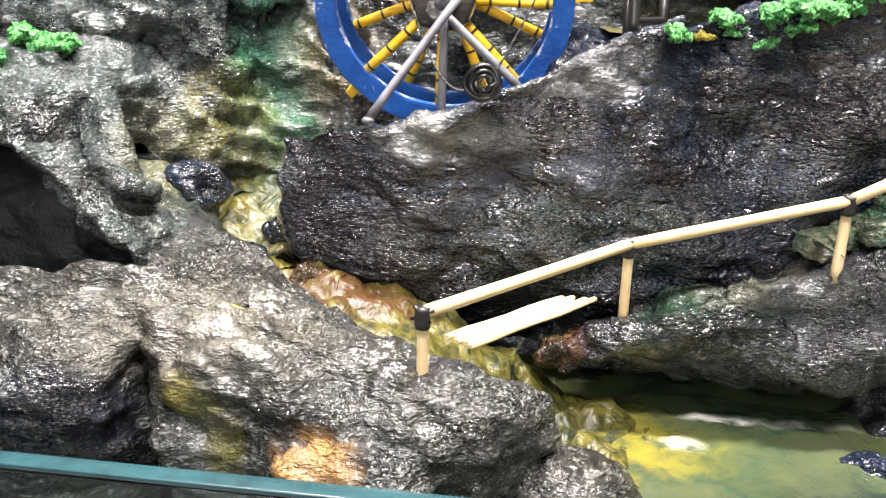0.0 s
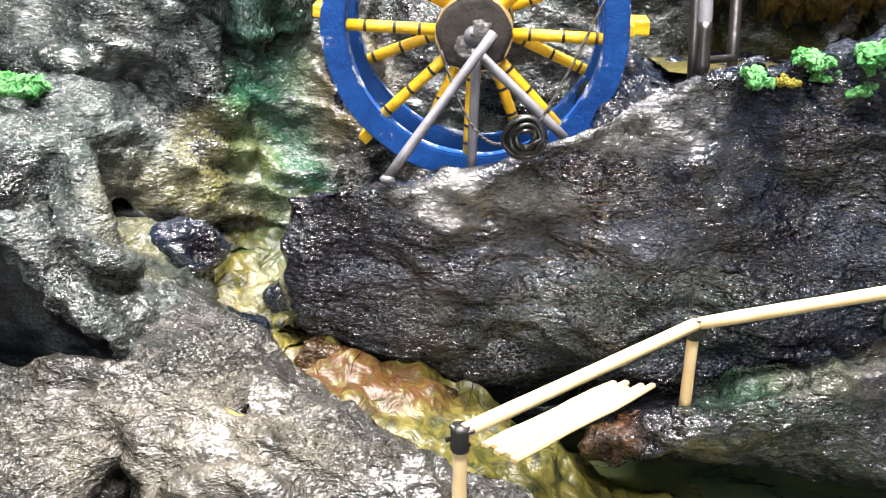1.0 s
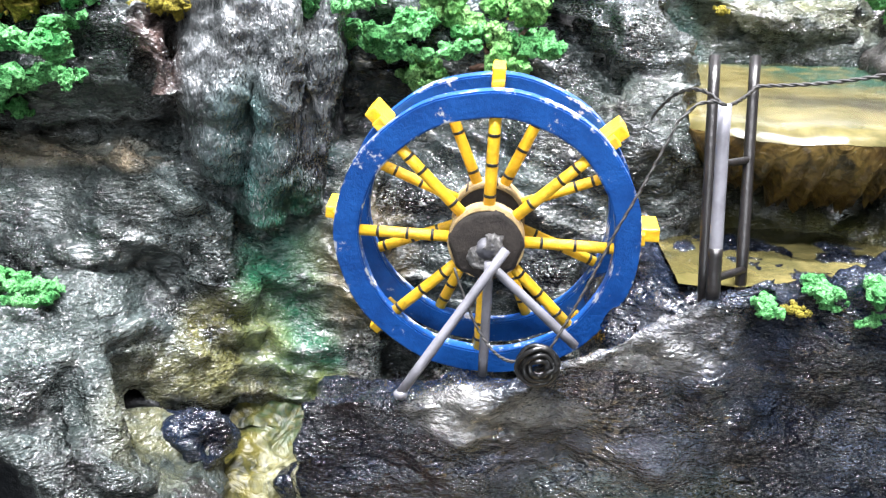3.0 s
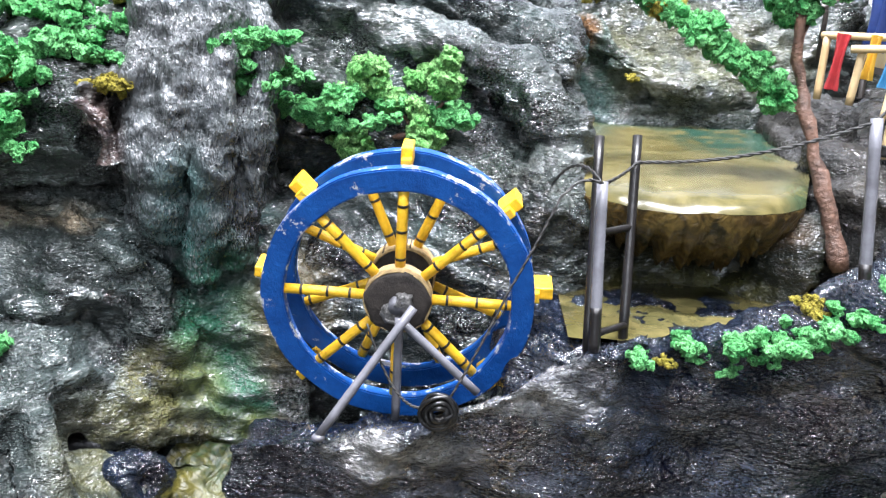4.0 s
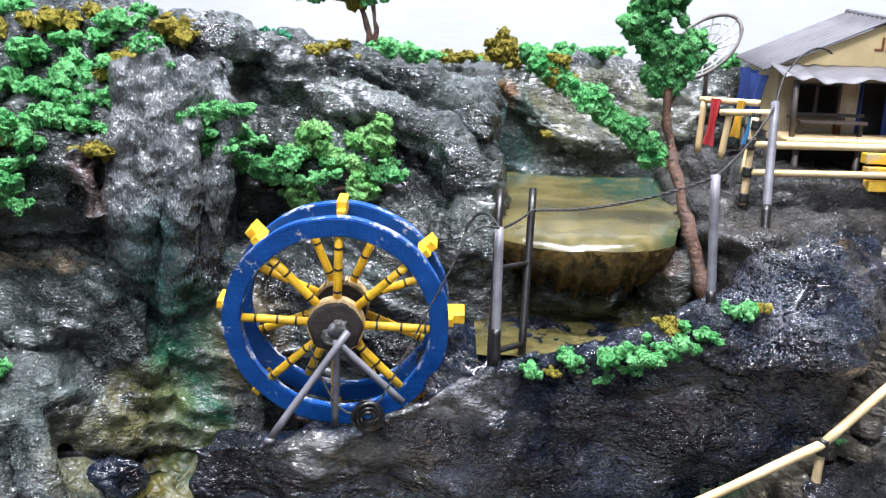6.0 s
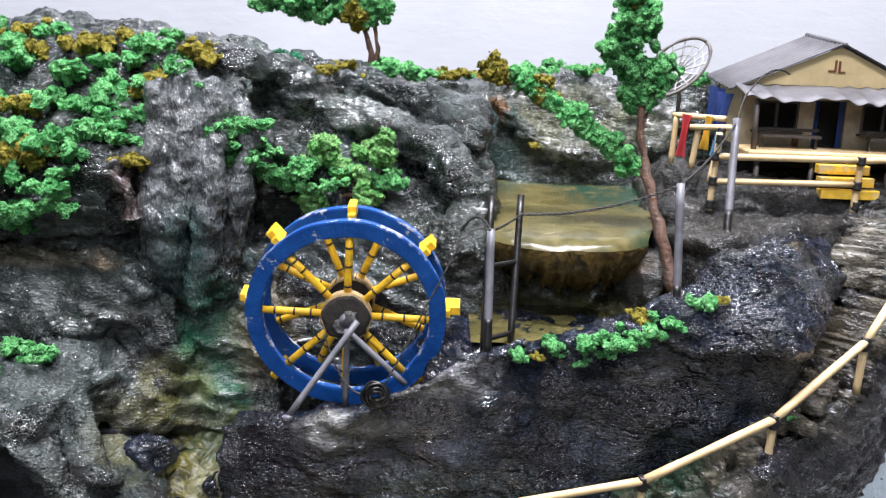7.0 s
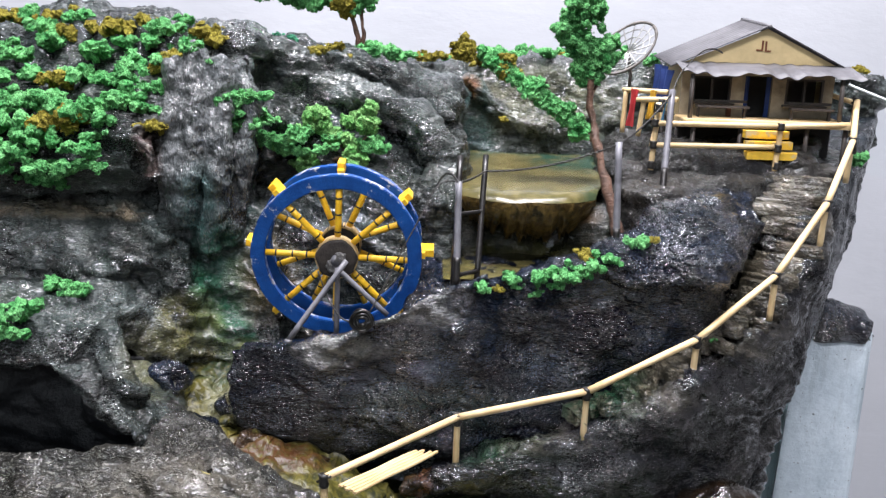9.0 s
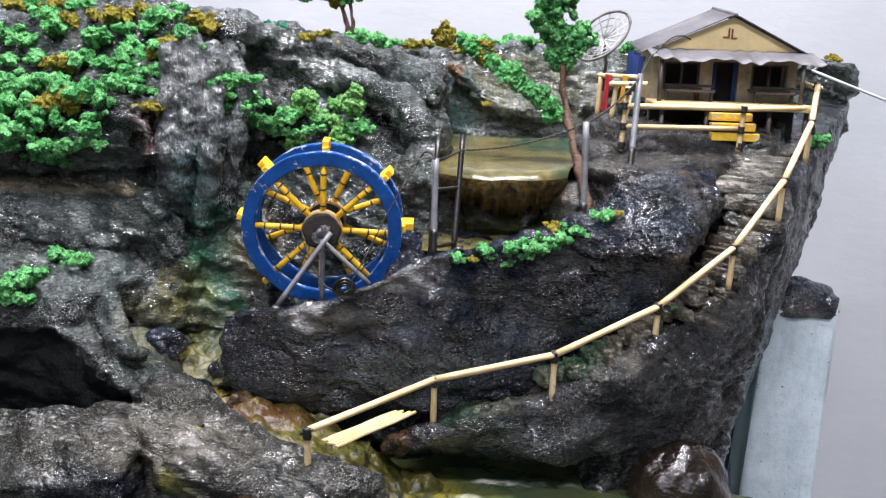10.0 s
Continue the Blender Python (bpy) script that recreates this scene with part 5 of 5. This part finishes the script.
for i, (x, y, z, r) in enumerate([(-0.069, 0.525, 0.389, 0.0068), (-0.061, 0.482, 0.397, 0.0080), (-0.047, 0.480, 0.395, 0.0062), (-0.082, 0.453, 0.385, 0.0100), (-0.068, 0.455, 0.387, 0.0100), (-0.074, 0.446, 0.377, 0.0083), (0.042, 0.547, 0.513, 0.0087), (0.053, 0.555, 0.517, 0.0079), (0.048, 0.579, 0.502, 0.0074), (0.051, 0.551, 0.498, 0.0070), (0.041, 0.548, 0.504, 0.0061), (0.059, 0.580, 0.498, 0.0065), (0.050, 0.589, 0.484, 0.0084), (0.063, 0.591, 0.481, 0.0084), (0.080, 0.577, 0.488, 0.0082), (0.076, 0.585, 0.477, 0.0074), (0.106, 0.596, 0.485, 0.0075), (0.134, 0.596, 0.481, 0.0084), (0.101, 0.581, 0.479, 0.0064), (0.125, 0.671, 0.548, 0.0091), (0.137, 0.696, 0.549, 0.0093), (0.157, 0.709, 0.546, 0.0063), (0.229, 0.800, 0.544, 0.0082)]):
    bush("GREEN_FOAM", x, y, z, r, i + 22, "bright green foam bush clinging to the rock")
for i, (x, y, z, r) in enumerate([(0.253, 0.867, 0.548, 0.0088), (0.284, 1.000, 0.552, 0.0100), (0.284, 0.774, 0.550, 0.0074), (0.310, 0.863, 0.550, 0.0082), (0.334, 0.696, 0.551, 0.0063), (0.372, 0.730, 0.548, 0.0072), (0.214, 0.478, 0.405, 0.0058), (0.232, 0.480, 0.411, 0.0062), (0.238, 0.479, 0.406, 0.0035), (0.250, 0.479, 0.402, 0.0047), (0.255, 0.477, 0.414, 0.0066), (0.264, 0.475, 0.417, 0.0077), (0.262, 0.475, 0.409, 0.0046), (0.274, 0.476, 0.420, 0.0062), (0.284, 0.474, 0.421, 0.0062), (0.294, 0.477, 0.427, 0.0070), (0.312, 0.483, 0.437, 0.0059), (0.522, 0.648, 0.478, 0.0075), (0.521, 0.645, 0.474, 0.0053), (-0.130, 0.574, 0.544, 0.0107), (-0.110, 0.563, 0.538, 0.0095), (-0.094, 0.581, 0.547, 0.0106)]):
    bush("GREEN_FOAM", x, y, z, r, i + 44, "bright green foam bush clinging to the rock")
for i, (x, y, z, r) in enumerate([(-0.095, 0.551, 0.526, 0.0102), (-0.065, 0.553, 0.527, 0.0101), (-0.115, 0.555, 0.526, 0.0094), (-0.036, 0.554, 0.524, 0.0081), (-0.050, 0.552, 0.524, 0.0091), (-0.074, 0.528, 0.510, 0.0098), (-0.103, 0.501, 0.482, 0.0097), (-0.101, 0.502, 0.467, 0.0079), (-0.092, 0.521, 0.460, 0.0072), (0.013, 0.545, 0.548, 0.0070), (0.004, 0.592, 0.555, 0.0065), (-0.042, 0.586, 0.549, 0.0085), (-0.023, 0.588, 0.551, 0.0085), (-0.041, 0.523, 0.499, 0.0087), (-0.028, 0.547, 0.515, 0.0080), (-0.111, 0.525, 0.505, 0.0091), (-0.076, 0.511, 0.485, 0.0087), (-0.039, 0.503, 0.471, 0.0059), (-0.125, 0.615, 0.567, 0.0092), (-0.005, 0.602, 0.567, 0.0057)]):
    bush("GREEN_FOAM", x, y, z, r, i + 66, "bright green foam bush clinging to the rock")
for i, (x, y, z, r) in enumerate([(-0.132, 0.611, 0.565, 0.0112), (-0.055, 0.593, 0.559, 0.0115), (-0.039, 0.605, 0.564, 0.0106), (0.012, 0.594, 0.558, 0.0112), (-0.004, 0.574, 0.540, 0.0110), (-0.016, 0.564, 0.532, 0.0064), (-0.007, 0.527, 0.497, 0.0069), (-0.063, 0.520, 0.498, 0.0123), (0.126, 0.617, 0.487, 0.0066), (0.090, 0.626, 0.549, 0.0057), (0.101, 0.646, 0.551, 0.0068), (0.109, 0.645, 0.544, 0.0039), (0.172, 0.720, 0.545, 0.0064), (0.184, 0.792, 0.545, 0.0070), (0.209, 0.764, 0.541, 0.0101), (0.639, 0.901, 0.543, 0.0071), (0.225, 0.478, 0.405, 0.0031), (0.282, 0.489, 0.427, 0.0055), (0.322, 0.482, 0.439, 0.0039), (0.243, 0.730, 0.492, 0.0049), (-0.078, 0.548, 0.523, 0.0101), (-0.090, 0.592, 0.553, 0.0097)]):
    bush("OLIVE_FOAM", x, y, z, r, i + 0, "olive brown foam bush clinging to the rock")
for i, (x, y, z, r) in enumerate([(-0.107, 0.631, 0.568, 0.0082), (0.024, 0.589, 0.555, 0.0046)]):
    bush("OLIVE_FOAM", x, y, z, r, i + 22, "olive brown foam bush clinging to the rock")
for i, (x, y, z, r) in enumerate([(0.092, 0.611, 0.497, 0.0103), (0.087, 0.596, 0.493, 0.0074), (0.122, 0.615, 0.498, 0.0094), (0.118, 0.610, 0.473, 0.0093), (0.080, 0.600, 0.464, 0.0079)]):
    bush("LIME_FOAM", x, y, z, r, i + 0, "light green foam bush above the water wheel")
for i, (x, y, z, r) in enumerate([(0.057, 0.634, 0.559, 0.0039), (0.070, 0.623, 0.557, 0.0043), (0.061, 0.622, 0.554, 0.0029)]):
    bush("PALE_FOAM", x, y, z, r, i + 0, "pale green foam tuft on the cliff edge")
for i, (x, y, z, r) in enumerate([(0.367, 0.480, 0.374, 0.0020)]):
    bush("GREEN_FOAM", x, y, z, r, i + 0, "tiny green foam tuft on the steps")

for i, (x, y, z, r) in enumerate([(.072, .71, .552, .005), (.109, .80, .549, .012), (.125, .80, .547, .011), (.098, .80, .549, .008), (.135, .80, .543, .007), (.161, .80, .546, .006), (.187, .80, .545, .006), (.205, .82, .546, .007), (.214, .82, .548, .007), (.250, .85, .546, .006), (.264, .85, .550, .007), (.279, .86, .551, .008), (.293, .86, .552, .008)]):
    bush("GREEN_FOAM", x, y, z - .002, r, i + 90, "bright green foam hedge clump on the cliff edge")
for i, (x, y, z, r) in enumerate([(.064, .70, .549, .005), (.082, .72, .551, .008), (.092, .72, .549, .006), (.098, .70, .541, .004), (.145, .80, .544, .006), (.153, .80, .544, .006), (.168, .80, .545, .007), (.177, .80, .545, .007), (.195, .80, .546, .006), (.308, .86, .552, .005)]):
    bush("OLIVE_FOAM", x, y, z - .002, r, i + 90, "olive brown foam hedge clump on the cliff edge")

M_BARK = plain("brown_bark", (0.10, 0.052, 0.033), 0.6, 0.7, 130, 0.003)


def along(points, n, r, seed, size=.0042):
    """Crumb spots scattered round a limb."""
    rr = random.Random(seed)
    pts = [Vector(p) for p in points]
    spots = []
    for _ in range(int(n * 0.9)):
        u = rr.uniform(0, len(pts) - 1.001)
        k = int(u)
        c = pts[k].lerp(pts[k + 1], u - k)
        w = Vector((rr.gauss(0, 1), rr.gauss(0, 1), rr.gauss(0, 1))).normalized()
        puff = noise.noise(c * 75 + Vector((seed, 0, 0)))
        if puff < -.75:
            continue
        rad = r * (.55 + 1.1 * max(0, puff + .35))
        spots.append((c + w * rad * rr.uniform(.3, 1.0), size * rr.uniform(.35, .95)))
    return spots


def foliage(name, spots, seed, mat, parent, label=""):
    o = Vector(parent.location)
    me = crumbs([(Vector(c) - o, r) for c, r in spots], seed, 1, 15)
    me.materials.append(FOAM[mat])
    ob = new(name, me)
    ob.parent = parent
    if label:
        ob["label"] = label
    return ob


def limb(name, pts, r, taper, parent, seed=0):
    o = Vector(parent.location)
    fine = []
    for a, b in zip(pts, pts[1:]):
        fine += lerp(a, b, 5)[:-1]
    fine.append(Vector(pts[-1]))
    fine = [p + Vector((noise.noise(p * 120), noise.noise(p * 120 + Vector((9, 0, 0))), 0)) * .0020 - o for p in fine]
    return part(name, tube(fine, r, 9, taper, None, .24, seed), M_BARK, parent)


tree = empty("tree", (.310, .562, .428), "leaning brown tree with bright green foam crown by the pond", "tree")
limb("trunk", [(.3155, .550, .424), (.309, .558, .450), (.299, .574, .488), (.294, .582, .515), (.291, .588, .565)], .0045, .42, tree, 1)
limb("branch", [(.296, .577, .492), (.285, .583, .505), (.250, .600, .528), (.222, .612, .545)], .0018, .5, tree, 2)
limb("branch", [(.294, .584, .520), (.300, .59, .535), (.303, .592, .552)], .0012, .5, tree, 3)
foliage("crown", along([(.290, .588, .535), (.288, .589, .555), (.285, .590, .580), (.284, .590, .600)], 300, .0165, 4) + along([(.297, .59, .548), (.308, .592, .560)], 110, .010, 5) + along([(.286, .588, .560), (.270, .588, .571)], 90, .008, 21) + along([(.284, .589, .590), (.296, .589, .585)], 80, .009, 22), 6, "GREEN_FOAM", tree, "bright green ragged foam crown")
foliage("crown", along([(.290, .581, .498), (.266, .592, .516), (.240, .605, .535), (.215, .615, .551)], 420, .0085, 7), 8, "GREEN_FOAM", tree)
foliage("crown_tip", along([(.284, .590, .600), (.284, .590, .606)], 60, .007, 9) + along([(.206, .618, .553), (.198, .62, .555)], 80, .0085, 10) + along([(.236, .606, .540), (.228, .609, .543)], 30, .006, 11), 12, "OLIVE_FOAM", tree, "olive foam tips")

tree = empty("tree", (.110, .770, .530), "tall thin tree with forked brown trunk and dark foam crown", "tree")
limb("trunk", [(.111, .770, .528), (.109, .770, .545), (.105, .770, .565), (.098, .770, .590), (.088, .770, .615)], .0034, .5, tree, 4)
limb("branch", [(.1105, .769, .548), (.1115, .768, .565), (.110, .768, .590)], .0022, .6, tree, 5)
limb("branch", [(.100, .77, .585), (.07, .77, .595), (.035, .77, .600)], .0016, .6, tree, 6)
foliage("crown", along([(.118, .77, .602), (.095, .77, .596), (.07, .77, .598), (.045, .77, .606), (.060, .77, .63), (.1, .77, .632)], 520, .017, 13, .0055), 14, "GREEN_FOAM", tree, "dark green ragged foam crown")
foliage("crown_side", along([(.010, .77, .594), (.022, .77, .604), (.035, .77, .615)], 110, .010, 15, .005), 16, "GREEN_FOAM", tree)
foliage("crown_tip", along([(.100, .765, .588), (.092, .765, .596)], 60, .009, 17, .005), 18, "OLIVE_FOAM", tree, "olive foam patch")

tree = empty("tree", (.117, .602, .462), "small twisted tree with light green foam puffs behind the wheel", "tree")
limb("trunk", [(.119, .602, .455), (.120, .596, .466), (.114, .592, .472), (.105, .590, .470)], .0022, .6, tree, 7)
limb("branch", [(.119, .597, .466), (.124, .594, .480), (.130, .592, .488)], .0015, .6, tree, 8)
limb("branch", [(.119, .597, .468), (.108, .594, .482), (.098, .594, .487)], .0014, .6, tree, 9)
for k, (x, y, z, r) in enumerate([(.092, .594, .499, .0105), (.130, .593, .497, .0085), (.132, .592, .509, .006), (.122, .590, .472, .0095), (.086, .590, .466, .0085), (.104, .594, .488, .006), (.080, .595, .489, .0065), (.116, .592, .485, .006)]):
    rr = random.Random(k)
    foliage("puff", [(Vector((x, y, z)) + Vector((rr.gauss(0, 1), rr.gauss(0, 1), rr.gauss(0, 1))).normalized() * r * rr.uniform(.6, .95), r * rr.uniform(.2, .45)) for _ in range(40)], k, "LIME_FOAM", tree, "light green foam puff" if k == 0 else "")
